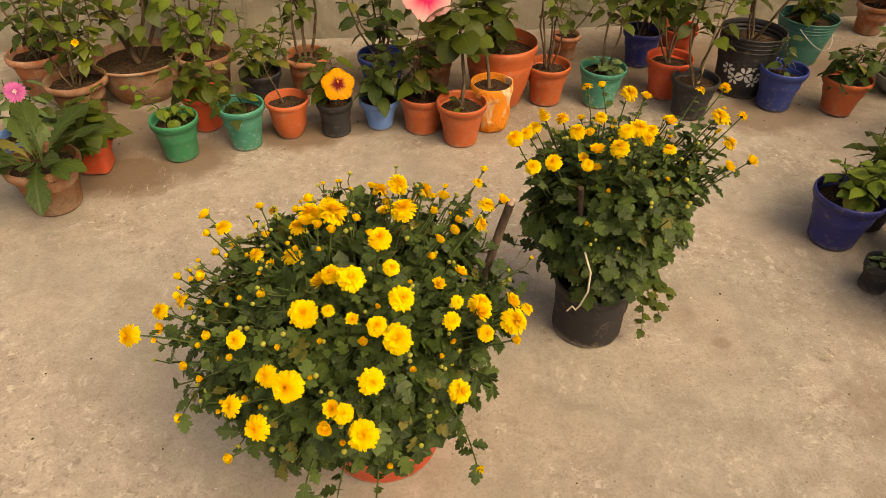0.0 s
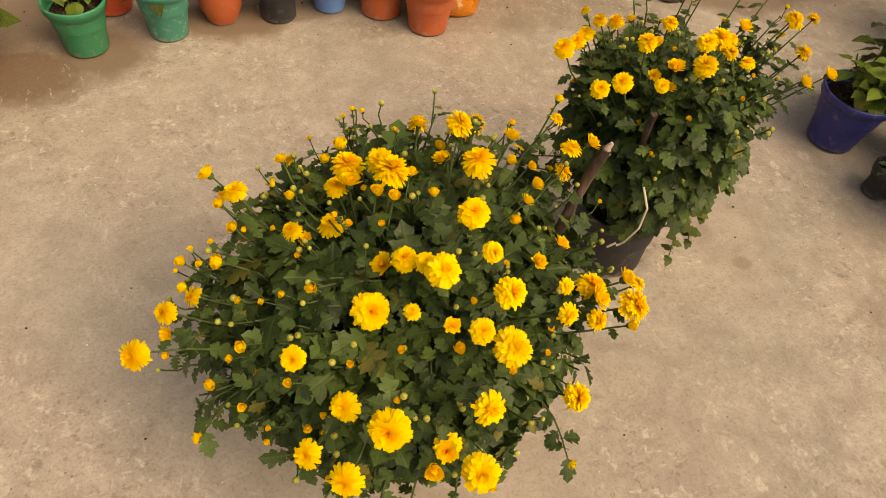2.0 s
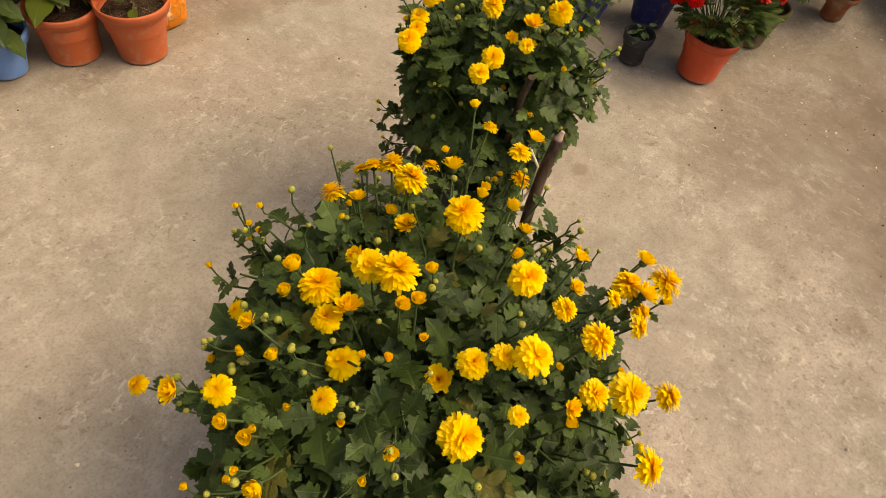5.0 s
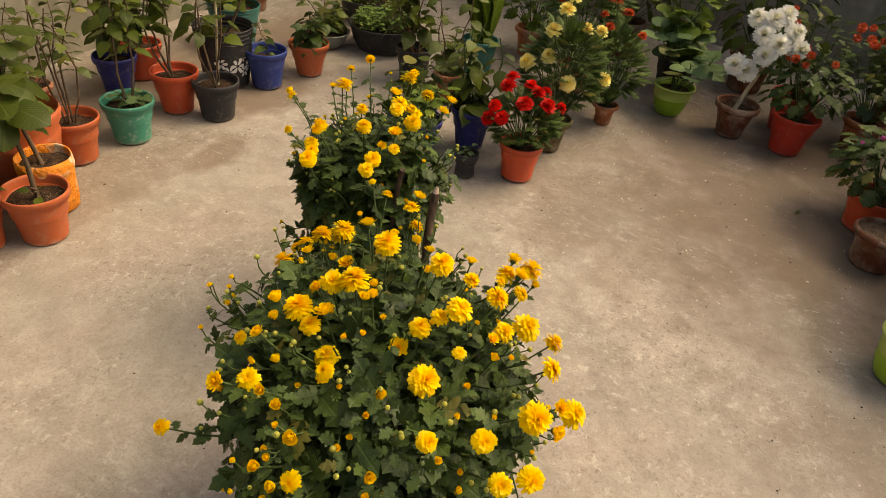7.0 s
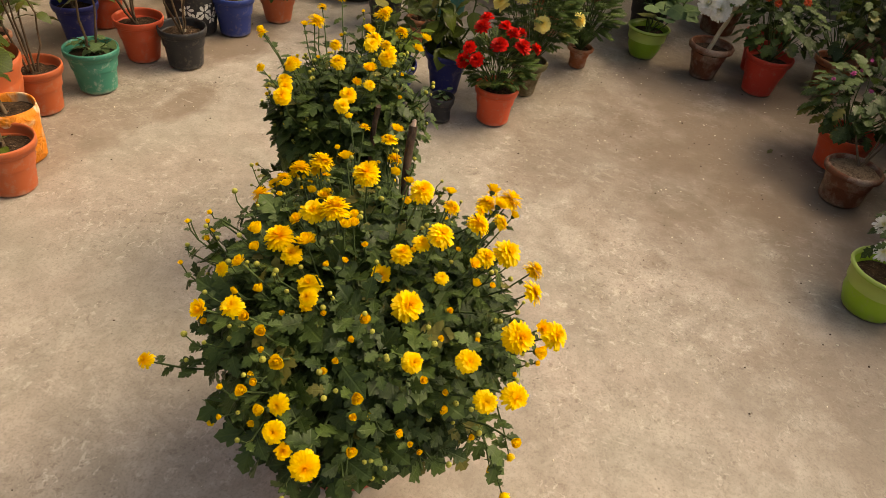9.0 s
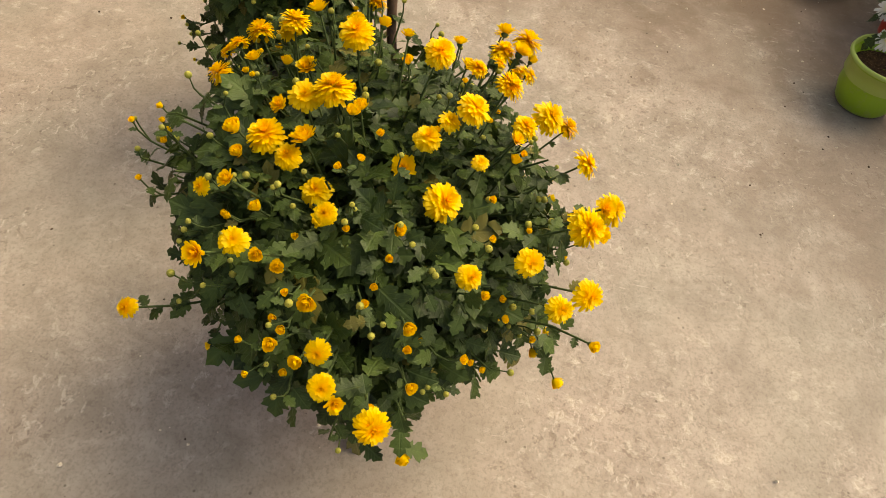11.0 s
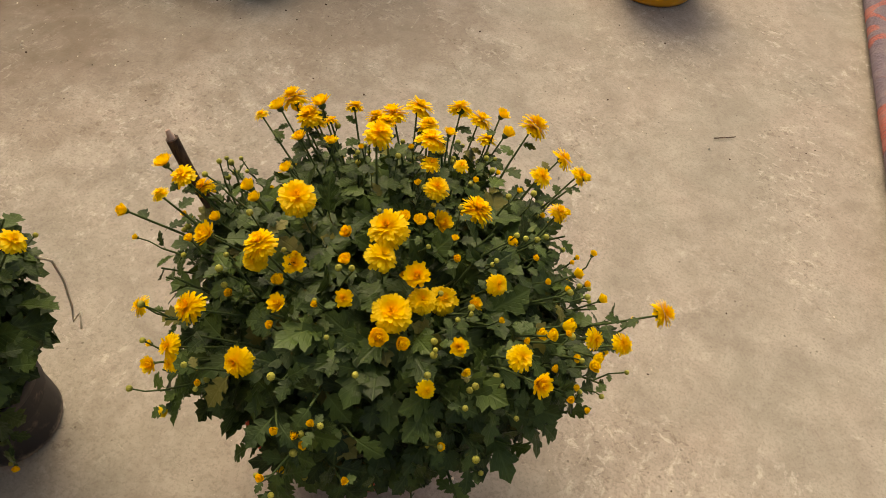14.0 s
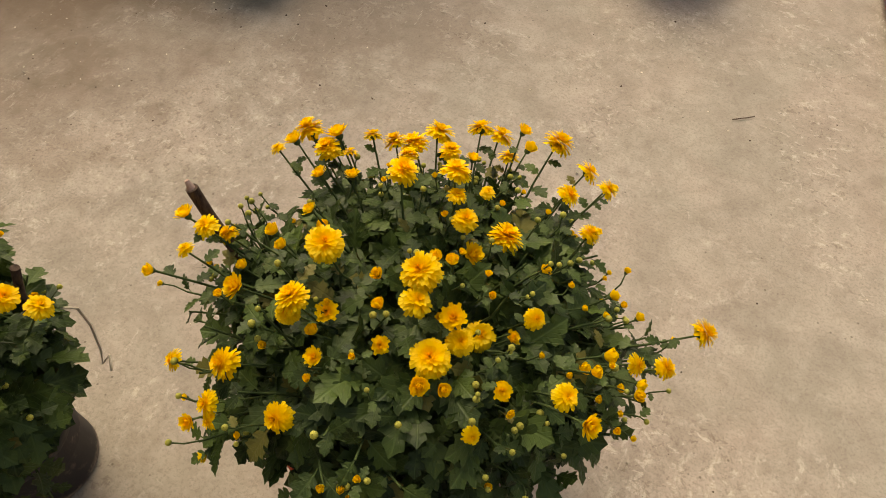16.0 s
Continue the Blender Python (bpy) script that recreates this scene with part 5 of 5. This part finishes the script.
# the second row on the left, by the wall
p, z = potted("potted_tree", (-0.80, 2.12), "small tree in a broad weathered clay bowl", ("bowl", "oldclay", 0.37, 0.25, 0.17))
leafy(p, z, tops(5, 0.24, 0.42, 0.80), "ovate", "leaf", 0.095, 80, "twig", 0.011, 0.35)
p, z = potted("potted_shrub", (-0.53, 2.14), "lantana shrub with orange flowers in a brown clay pot", ("clay", "oldclay", 0.24, 0.17, 0.17))
leafy(p, z, tops(7, 0.20, 0.36, 0.66), "ovate", "bright", 0.095, 84, "twig", 0.006)
flower_parts(p, "flower", [bud_geo(0.5).mesh("lantana_flower", M["rust"])], [((0.02, -0.12, 0.47), (0, -1, 0.5)), ((0.09, -0.05, 0.42), (0, -1, 0.5))], 0.035)
p, z = potted("potted_plant", (-0.29, 2.03), "leafy plant in a dark nursery pot", ("nursery", "black", 0.17, 0.125, 0.13))
leafy(p, z, tops(6, 0.15, 0.25, 0.55), "ovate", "leaf", 0.075, 72, "stem", 0.004)
p, z = potted("potted_tree", (-0.10, 2.12), "thin-trunked tree in a clay pot", ("clay", "terracotta", 0.20, 0.14, 0.16))
leafy(p, z, [(0.0, 0.05, 0.8), (0.05, 0.0, 0.7), (0.12, 0.05, 0.6), (-0.1, 0.0, 0.55)], "ovate", "leaf", 0.09, 44, "twig", 0.008, 0.4)
p, z = potted("potted_shrub", (0.22, 2.08), "tall leafy shrub in a blue plastic pot", ("nursery", "blue", 0.20, 0.15, 0.17))
leafy(p, z, tops(7, 0.17, 0.36, 0.74), "ovate", "deep", 0.085, 100, "twig", 0.006)
p, z = potted("potted_shrub", (0.44, 2.12), "leafy shrub in a terracotta pot", ("clay", "terracotta", 0.22, 0.15, 0.18))
leafy(p, z, tops(6, 0.17, 0.40, 0.74), "ovate", "leaf", 0.09, 80, "twig", 0.006)
p, z = potted("potted_plant", (-0.99, 1.92), "leafy plant with a yellow flower in a clay pot", ("clay", "oldclay", 0.24, 0.16, 0.17))
leafy(p, z, tops(7, 0.2, 0.34, 0.72), "ovate", "leaf", 0.080, 120, "twig", 0.005)
flower_parts(p, "flower", FLOWER_MESH["cup"], [((0.10, -0.12, 0.36), (0.3, -0.9, 0.4))], 0.035)
p, z = potted("potted_plant", (-1.06, 1.54), "drooping leaves in a light blue plastic pot", ("nursery", "lightblue", 0.15, 0.11, 0.14))
leafy(p, z, tops(3, 0.10, 0.24, 0.34), "ovate", "grey_leaf", 0.11, 18, "stem", 0.004)
p, z = potted("potted_plant", (-1.27, 1.62), "plant in a green plastic pot", ("nursery", "green", 0.17, 0.12, 0.15))
leafy(p, z, tops(4, 0.12, 0.26, 0.46), "ovate", "leaf", 0.10, 26, "stem", 0.004)
p, z = potted("potted_shrub", (-1.22, 2.16), "shrub in a red clay pot", ("clay", "terracotta", 0.24, 0.17, 0.18))
leafy(p, z, tops(6, 0.2, 0.4, 0.78), "ovate", "deep", 0.09, 84, "twig", 0.006)

# ---- the far side ----
G2 = "potted plants on the far side"
p, z = potted("potted_hydrangea", (1.674, 0.944), "bright broad-leaved plant in a dark blue plastic pot", ("nursery", "darkblue", 0.212, 0.144, 0.182), G2)
leafy(p, z, tops(7, 0.12, 0.24, 0.37), "ovate", "bright", 0.085, 62, "stem", 0.005, 0.35, 0.1)
p, z = potted("potted_plant", (1.83, 1.02), "broad-leaved plant in a black nursery pot", ("nursery", "black", 0.17, 0.12, 0.15), G2)
leafy(p, z, tops(4, 0.10, 0.22, 0.36), "ovate", "leaf", 0.13, 24, "stem", 0.004)
p, z = potted("potted_seedling", (1.675, 0.708), "tiny seedling in a small black nursery pot", ("nursery", "black", 0.098, 0.078, 0.102), G2, fill=0.84)
leafy(p, z, [(0.01, 0.0, 0.125), (-0.01, 0.01, 0.115)], "ovate", "grey_leaf", 0.045, 8, "stem", 0.002)
p, z = potted("potted_hibiscus", (1.925, 0.80), "glossy leafy hibiscus in a dark blue plastic pot", ("nursery", "darkblue", 0.18, 0.118, 0.175), G2)
leafy(p, z, tops(5, 0.11, 0.36, 0.52), "ovate", "leaf", 0.115, 60, "stem", 0.006, 0.2)


def marigold(at, label, pot, centre, radii, count, size, flowers, mat, fsize, seed):
    global rng
    rng = random.Random(seed)
    p, z = potted("potted_marigold", at, label, pot, G2)
    mound(p, centre, radii, "marigold", "feather", size * 0.78, int(count * 1.3), -0.55, -0.3, (0, 0, z))
    pom = [whorls([(18, 0.5, 0.16, 4, -0.06, 0, 1.0), (17, 0.47, 0.15, 20, -0.05, 0.05, 0.9), (15, 0.42, 0.14, 38, -0.03, 0.09, 0.75), (12, 0.34, 0.13, 56, 0, 0.12, 0.5), (9, 0.26, 0.11, 74, 0, 0.14, 0.3)], rng).mesh("marigold_flower", M[mat])]
    c = Vector(centre)
    st = Geo()
    for f in flowers:
        v = Vector(f)
        shared("flower", pom[0], p, face(v, (v - c).normalized() + Vector((-0.25, -0.1, 0.7)), fsize * rng.uniform(0.85, 1.15), rng.random() * 6))
        st.tube([v, v.lerp(c, 0.25) - Vector((0, 0, 0.01)), v.lerp(c, 0.6)], 0.0022, 0.0026, 5, False)
    tagged(part("flower_stalk", st, M["stem"], p), kind="stuff")


marigold((1.795, 0.528), "red marigold in an orange-red plastic pot on the cement floor", ("nursery", "orangered", 0.17, 0.128, 0.15), (0.01, 0.01, 0.225), (0.115, 0.115, 0.095), 210, 0.055,
         [(-0.10, 0.10, 0.31), (-0.06, 0.0, 0.33), (-0.01, 0.09, 0.36), (0.05, 0.02, 0.36), (0.10, -0.03, 0.33), (0.0, -0.07, 0.32), (-0.12, 0.06, 0.28), (-0.09, 0.12, 0.25), (0.06, 0.10, 0.37), (0.09, -0.10, 0.29), (0.03, -0.02, 0.35)], "redpetal", 0.066, 31)
marigold((2.115, 0.50), "tall pale yellow marigold in a mossy clay pot", ("clay", "oliveclay", 0.17, 0.10, 0.15), (0.02, 0.0, 0.34), (0.15, 0.15, 0.20), 300, 0.065,
         [(-0.02, 0.03, 0.60), (-0.05, 0.06, 0.52), (0.03, -0.05, 0.53), (0.07, -0.10, 0.52), (-0.13, 0.12, 0.40), (-0.14, -0.06, 0.36), (0.0, -0.17, 0.36), (0.02, 0.02, 0.64), (-0.12, 0.04, 0.44)], "cream", 0.068, 32)
marigold((2.545, 0.365), "bushy marigold with red and orange flowers in a small terracotta pot", ("clay", "terracotta", 0.125, 0.08, 0.10), (0.0, 0.02, 0.26), (0.14, 0.14, 0.17), 260, 0.062,
         [(0.02, 0.0, 0.52), (0.08, 0.02, 0.50), (-0.05, 0.06, 0.46), (0.0, -0.08, 0.44), (0.12, 0.08, 0.53), (-0.02, 0.1, 0.5)], "rust", 0.05, 33)
rng = random.Random(202)
p, z = potted("potted_plant", (3.19, 0.98), "feathery green plant in a terracotta pot", ("clay", "terracotta", 0.20, 0.13, 0.17), G2)
mound(p, (0, 0, 0.32), (0.18, 0.18, 0.17), "marigold", "bright", 0.065, 200, -0.5, 0.0, (0, 0, z))
p, z = potted("potted_marigold", (2.86, 0.62), "marigold with orange flowers in a terracotta pot", ("clay", "terracotta", 0.18, 0.12, 0.15), G2)
mound(p, (0, 0, 0.38), (0.18, 0.18, 0.22), "marigold", "feather", 0.065, 260, -0.5, 0.0, (0, 0, z))
flower_parts(p, "flower", [whorls([(16, 0.5, 0.17, 4, -0.06, 0, 1.0), (14, 0.42, 0.15, 25, -0.03, 0.05, 0.8), (10, 0.3, 0.12, 50, 0, 0.1, 0.4)], rng).mesh("marigold_flower", M["rust"])],
             [((-0.12, 0.0, 0.56), (-1, 0, 0.8)), ((-0.08, -0.12, 0.52), (-1, 0, 0.8)), ((-0.15, 0.1, 0.48), (-1, 0, 0.8)), ((0.0, -0.1, 0.6), (-1, 0, 0.8)), ((-0.1, 0.05, 0.62), (-1, 0, 0.8))], 0.05)
p, z = potted("potted_plant", (2.33, 1.10), "red-veined leafy plant in a terracotta pot", ("clay", "terracotta", 0.15, 0.10, 0.13), G2)
leafy(p, z, tops(4, 0.13, 0.3, 0.62), "ovate", "leaf", 0.11, 26, "twig", 0.005)
p, z = potted("potted_plant", (2.75, 1.12), "tall strap-leaved plant in a teal plastic pot", ("nursery", "teal", 0.19, 0.14, 0.18), G2)
leaves_on(p, "lance", "bright", [aim((rng.uniform(-0.03, 0.03), rng.uniform(-0.03, 0.03), z), (rng.uniform(-0.3, 0.3), rng.uniform(-0.3, 0.3), 1), (rng.uniform(-1, 1), -1, 0), rng.uniform(0.4, 0.62)) for _ in range(16)])
p, z = potted("potted_shrub", (2.42, 1.34), "leafy shrub in a black nursery pot", ("nursery", "black", 0.18, 0.13, 0.17), G2)
leafy(p, z, tops(5, 0.16, 0.4, 0.66), "ovate", "leaf", 0.12, 40, "twig", 0.006)
p, z = potted("potted_plant", (2.90, 0.112), "round-leaved plant in a lime green plastic pot", ("bowl", "lime", 0.20, 0.125, 0.147), G2, lining="limerim")
leafy(p, z, tops(7, 0.18, 0.26, 0.46, (0.02, 0.0)), "round", "grey_leaf", 0.12, 40, "stem", 0.005, 0.55, 0.05)
p, z = potted("potted_plant", (3.22, 0.16), "tall round-leaved plant in a black nursery pot", ("nursery", "black", 0.22, 0.16, 0.2), G2)
leafy(p, z, tops(7, 0.24, 0.36, 0.66), "round", "bright", 0.13, 60, "stem", 0.007, 0.4, 0.1)
WHITE = [whorls([(24, 0.50, 0.11, -16, -0.10, 0, 1.0), (24, 0.50, 0.11, 4, -0.06, 0.02, 0.95), (22, 0.48, 0.11, 22, -0.02, 0.04, 0.85), (20, 0.43, 0.105, 40, 0.04, 0.06, 0.7), (15, 0.36, 0.10, 58, 0.08, 0.08, 0.45), (9, 0.28, 0.09, 76, 0.08, 0.09, 0.15)], rng).mesh("white_flower", M["white"]) for _ in range(2)]
p, z = potted("potted_chrysanthemum", (2.83, -0.20), "white chrysanthemum leaning on a cane in a clay pot", ("clay", "darkclay", 0.21, 0.12, 0.165), G2)
mound(p, (0.02, -0.05, 0.40), (0.09, 0.09, 0.08), "mum", "mum", 0.045, 26, -0.5, 0.3, (0.02, -0.05, 0.30))
flower_parts(p, "flower", WHITE, [((-0.05, 0.0, 0.50), (-1, 0.2, 0.7)), ((0.0, -0.02, 0.56), (-1, -0.2, 0.9)), ((-0.04, -0.07, 0.47), (-1, -0.2, 0.6)), ((0.02, -0.12, 0.52), (-0.8, -0.6, 0.7)), ((-0.09, 0.07, 0.36), (-1, 0.3, 0.5)), ((-0.07, 0.02, 0.34), (-1, 0.1, 0.4)), ((0.03, 0.05, 0.55), (-0.8, 0.3, 0.9)), ((0.0, -0.16, 0.46), (-0.8, -0.6, 0.4)), ((-0.07, -0.03, 0.42), (-1, 0, 0.5)), ((0.04, -0.06, 0.58), (-0.6, -0.2, 1.0))], 0.108)
stake("cane_stake", [(2.80, -0.19, 0.13), (2.86, -0.27, 0.45)], 0.011, 0.010, "cane", "thick pale stem leaning in the clay pot")
RUST = [whorls([(18, 0.5, 0.12, 0, -0.08, 0, 1.0), (14, 0.4, 0.11, 25, -0.03, 0.03, 0.7), (10, 0.22, 0.08, 55, 0, 0.05, 0.2)], rng).mesh("rust_flower", M["rust"])]


def rusty(at, label, pot, size, count, spread, high, n, leaf="mum", mat="mum", flower=RUST, fsize=0.043):
    p, z = potted("potted_chrysanthemum", at, label, pot, G2)
    mound(p, (0.02, 0, z + high * 0.56), (spread, spread, high * 0.44), leaf, mat, size, count, -0.7, 0.2, (0, 0, z))
    flower_parts(p, "flower", flower, [((rng.uniform(-0.9, 0.6) * spread, rng.uniform(-0.9, 0.9) * spread, z + high * rng.uniform(0.85, 1.12)), (-0.8, rng.uniform(-0.4, 0.5), 0.8)) for _ in range(n)], fsize)


rusty((2.81, -0.462), "rust-red chrysanthemum in a red plastic pot", ("nursery", "red", 0.212, 0.137, 0.182), 0.065, 120, 0.16, 0.32, 7)
rusty((3.08, -0.44), "bushy chrysanthemum in a red plastic pot", ("nursery", "red", 0.21, 0.14, 0.19), 0.06, 110, 0.17, 0.42, 5)
rusty((3.05, -0.775), "dark bushy chrysanthemum with red flowers in a clay pot", ("clay", "terracotta", 0.20, 0.14, 0.165), 0.06, 160, 0.2, 0.40, 10)
PINK = [whorls([(16, 0.42, 0.13, 40, 0.04, 0, 0.9), (12, 0.36, 0.12, 62, 0.04, 0, 0.6)], rng).mesh("pink_bud", M["pink"])]
rusty((2.25, -0.80), "dark green chrysanthemum with pink buds in a red-brown plastic pot", ("nursery", "orangered", 0.214, 0.165, 0.145), 0.068, 190, 0.19, 0.27, 6, flower=PINK, fsize=0.03)
p, z = potted("potted_plant", (1.970, -0.810), "dry soil and dead stems in a brown clay pot", ("clay", "darkclay", 0.205, 0.15, 0.14), G2, soil="drysoil", fill=0.88)
g = Geo()
for top in ((0.10, -0.05, 0.24), (0.13, 0.02, 0.2), (0.06, -0.08, 0.3)):
    g.tube(stem_line((0.03, -0.02, z), top, 0.15), 0.005, 0.003)
part("stem", g, M["twig"], p)
rusty((1.71, -1.04), "chrysanthemum with orange and yellow flowers in a red plastic pot", ("nursery", "red", 0.20, 0.14, 0.17), 0.06, 150, 0.17, 0.40, 6, flower=[FLOWER["flat"][0].mesh("orange_flower", M["rust"]), FLOWER_MESH["open"][0]], fsize=0.06)
DAISY = [whorls([(15, 0.5, 0.13, 2, -0.05, 0, 1.0), (13, 0.46, 0.12, 14, -0.03, 0.02, 0.9), (12, 0.14, 0.06, 55, 0, 0.03, 0.05)], rng).mesh("daisy_flower", M["white"])]
p, z = potted("potted_chrysanthemum", (1.328, -0.87), "white daisy-like chrysanthemum in a lime green plastic pot", ("bowl", "lime", 0.21, 0.15, 0.15), G2, lining="limerim", fill=0.72)
mound(p, (0.05, -0.03, 0.24), (0.10, 0.10, 0.12), "mum", "mum", 0.05, 50, -0.5, 0.2, (0.03, -0.02, z))
flower_parts(p, "flower", DAISY, [((0.0, 0.04, 0.20), (-0.7, 0.6, 0.6)), ((0.06, 0.06, 0.25), (-0.6, 0.6, 0.7)), ((0.10, 0.0, 0.30), (-0.6, 0.4, 0.9)), ((0.02, -0.05, 0.28), (-0.7, 0.3, 0.8))], 0.075)
# tall dark plants behind
for at, label in (((3.45, -0.95), "tall dark shrub in a clay pot"), ((2.62, -1.15), "dark leafy shrub in a clay pot"), ((2.1, -1.28), "dark leafy shrub in a clay pot"), ((3.55, -0.2), "tall dark shrub in a clay pot"), ((3.6, 0.55), "tall dark shrub in a clay pot"), ((1.42, -1.5), "dark leafy shrub in a clay pot")):
    p, z = potted("potted_shrub", at, label, ("clay", "darkclay", 0.26, 0.18, 0.22), G2)
    mound(p, (0, 0, 0.50), (0.24, 0.24, 0.32), "ovate", "leaf", 0.085, 150, -0.8, 0.1, (0, 0, z))

# ---- near the start of the rug ----
p = thing("bucket", (0.19, -1.634, 0), "empty yellow-orange plastic bucket with a rolled rim", "bucket")
g = Geo()
g.lathe([(0.05, 0.006), (0.140, 0.004), (0.146, 0.0), (0.15, 0.008), (0.172, 0.235), (0.176, 0.24), (0.168, 0.238), (0.146, 0.02), (0.05, 0.014), (0.002, 0.013)], 44)
g.cap(g.v[:44], True)
part("body", g, M["yellow"], p)
g = Geo()
g.lathe([(0.172, 0.232), (0.182, 0.234), (0.185, 0.243), (0.180, 0.252), (0.172, 0.252), (0.168, 0.244), (0.170, 0.234)], 44)
part("rim", g, M["yellow"], p)


def build_mat():
    """A mat folded over on itself, seen from the fold: a flat tube with an open end."""
    far, near = Vector((-0.462, -2.10, 0)), Vector((-0.765, -0.631, 0))
    ahead = (far - near).normalized()
    side = Vector((ahead.y, -ahead.x, 0))
    side = side if side.x < 0 else -side
    length, width, thick = (far - near).length, 0.62, 0.007
    prof = []
    for i in range(9):
        a = math.pi / 2 + math.pi * i / 8
        prof.append((0.036 + 0.036 * math.cos(a), 0.036 + 0.034 * math.sin(a)))
    top = [(0.036 + (width - 0.036) * i / 10, 0.071 + 0.018 * math.sin(i * 0.5) - 0.0035 * i) for i in range(10, 0, -1)]
    bottom = [(0.036 + (width - 0.036) * i / 10, 0.002) for i in range(1, 11)]
    outer = top + prof + bottom
    g = Geo()
    rows, uvs = [], []
    steps = 40
    for s in range(steps + 1):
        d = length * s / steps
        bulge = 1.0 + 0.06 * math.sin(d * 5.0)
        ring, ru = [], []
        for k, (u, zz) in enumerate(outer):
            ring.append(near + ahead * d + side * u + Vector((0, 0, max(0.0, zz * bulge if zz > 0.01 else zz))))
            ru.append((u, d))
        c = Vector((width * 0.5, 0.036))
        for k, (u, zz) in reversed(list(enumerate(outer))):
            iu, iz = u + (thick if u < 0.05 else 0), min(max(zz + (thick if zz < 0.036 else -thick), thick), 0.2)
            ring.append(near + ahead * d + side * iu + Vector((0, 0, iz * bulge if iz > 0.012 else iz)))
            ru.append((u + 0.3, d))
        rows.append(ring)
        uvs.append(ru)
    g.strip(rows, uvs, True)
    n = len(outer)
    for row in (0, steps):
        b = row * 2 * n
        for k in range(n - 1):
            q = (b + k, b + k + 1, b + 2 * n - 2 - k, b + 2 * n - 1 - k)
            g.f.append(q if row else tuple(reversed(q)))
    ob = new("rug", g.mesh("rug", M["mat"]))
    tagged(ob, "folded woven mat, violet grey with salmon swirls, on the floor", "rug")
    for k in range(4):
        h = Geo()
        h.tube([near + ahead * (0.012 + 0.016 * k) + side * (0.02 + 0.06 * i) + Vector((0, 0, 0.072 + 0.018 * math.sin((10 * (0.06 * i) / 0.62) * 0.5) - 0.0035 * 10 * (0.06 * i) / 0.62 + 0.002)) for i in range(9)], 0.0016, 0.0016, 5)
        place(new("hem_cord", h.mesh("hem_cord", M["mat"])), ob)


build_mat()
cord("string", [(-0.83, -0.60, 0.004), (-0.81, -0.55, 0.004), (-0.83, -0.50, 0.004), (-0.89, -0.47, 0.004), (-0.96, -0.49, 0.004)], 0.0022, "loop of pale string lying on the floor")


def lying_stick(name, a, b, r, label):
    g = Geo()
    a, b = Vector(a), Vector(b)
    g.tube([a.lerp(b, i / 6) + Vector((0, 0, r * 0.9 + 0.003 * noise.noise((i, r * 100, 0)))) for i in range(7)], r, r * 0.8, 7)
    return tagged(new(name, g.mesh(name, M["stick"])), label, name)


lying_stick("stick", (0.655, -1.655, 0), (0.545, -1.68, 0), 0.007, "short dark stick lying on the cement floor")
lying_stick("stick", (0.58, -1.745, 0), (0.44, -1.89, 0), 0.013, "dark stick lying on the cement floor")
lying_stick("twig", (-0.222, -0.960, 0), (-0.275, -1.000, 0), 0.0018, "thin dry twig lying on the cement floor")


def scatter():
    """Grit, crumbs of plaster and soil on the floor."""
    r = random.Random(5)
    g = Geo()
    d = Geo()
    base = []
    for i in range(2300):
        x, y = r.uniform(-1.4, 3.2), r.uniform(-1.9, 1.9)
        s = 0.0008 + 0.0035 * r.random() ** 4
        pale = r.random() < 0.55
        if i > 1950:
            # swept together near the bucket
            x, y, pale = r.gauss(0.42, 0.10), r.gauss(-1.60, 0.06), r.random() < 0.15
        elif i > 1500:
            x, y = r.uniform(1.3, 2.8), r.uniform(-0.8, 0.5)
            s = 0.0007 + 0.0034 * r.random() ** 4
        elif noise.noise((x * 1.3, y * 1.3, 7)) < 0.05 and r.random() < 0.75:
            continue
        geo = g if pale else d
        pts = [Vector((r.uniform(-1, 1), r.uniform(-1, 1), r.uniform(0.0, 0.8))).normalized() * s * r.uniform(0.7, 1.4) for _ in range(6)]
        c = Vector((x, y, s * 0.3))
        b = len(geo.v)
        ring = [c + Vector((math.cos(a) * s * r.uniform(0.7, 1.5), math.sin(a) * s * r.uniform(0.7, 1.5), -s * 0.3)) for a in (0, 1.26, 2.5, 3.8, 5.0)]
        geo.v += [tuple(v) for v in ring] + [tuple(c + Vector((r.uniform(-0.3, 0.3) * s, r.uniform(-0.3, 0.3) * s, s * r.uniform(0.5, 1.0))))]
        geo.uv += [(0.5, 0.5)] * 6
        geo.f += [(b + k, b + (k + 1) % 5, b + 5) for k in range(5)]
    tagged(new("grit", g.mesh("grit", M["string"], False)), "pale crumbs of plaster strewn on the floor", "grit", kind="stuff")
    tagged(new("soil_crumbs", d.mesh("soil_crumbs", M["soil"], False)), "dark crumbs of soil strewn on the floor", "soil", kind="stuff")


scatter()


def fallen(at, turn, size, label):
    ob = new("fallen_leaf", leaf_meshes("mum", "dryleaf")[1])
    ob.matrix_basis = Matrix.Translation((at[0], at[1], size * 0.3)) @ Matrix.Rotation(turn, 4, "Z") @ Matrix.Diagonal((size, size, size, 1))
    tagged(ob, label, "leaf", "fallen leaves")


fallen((-0.02, 0.225), 2.2, 0.055, "withered green-brown leaf lying on the cement floor")
fallen((0.30, -0.04), 0.6, 0.03, "withered leaf lying on the cement floor")
fallen((2.21, -0.56), 1.0, 0.03, "withered leaf lying on the cement floor")
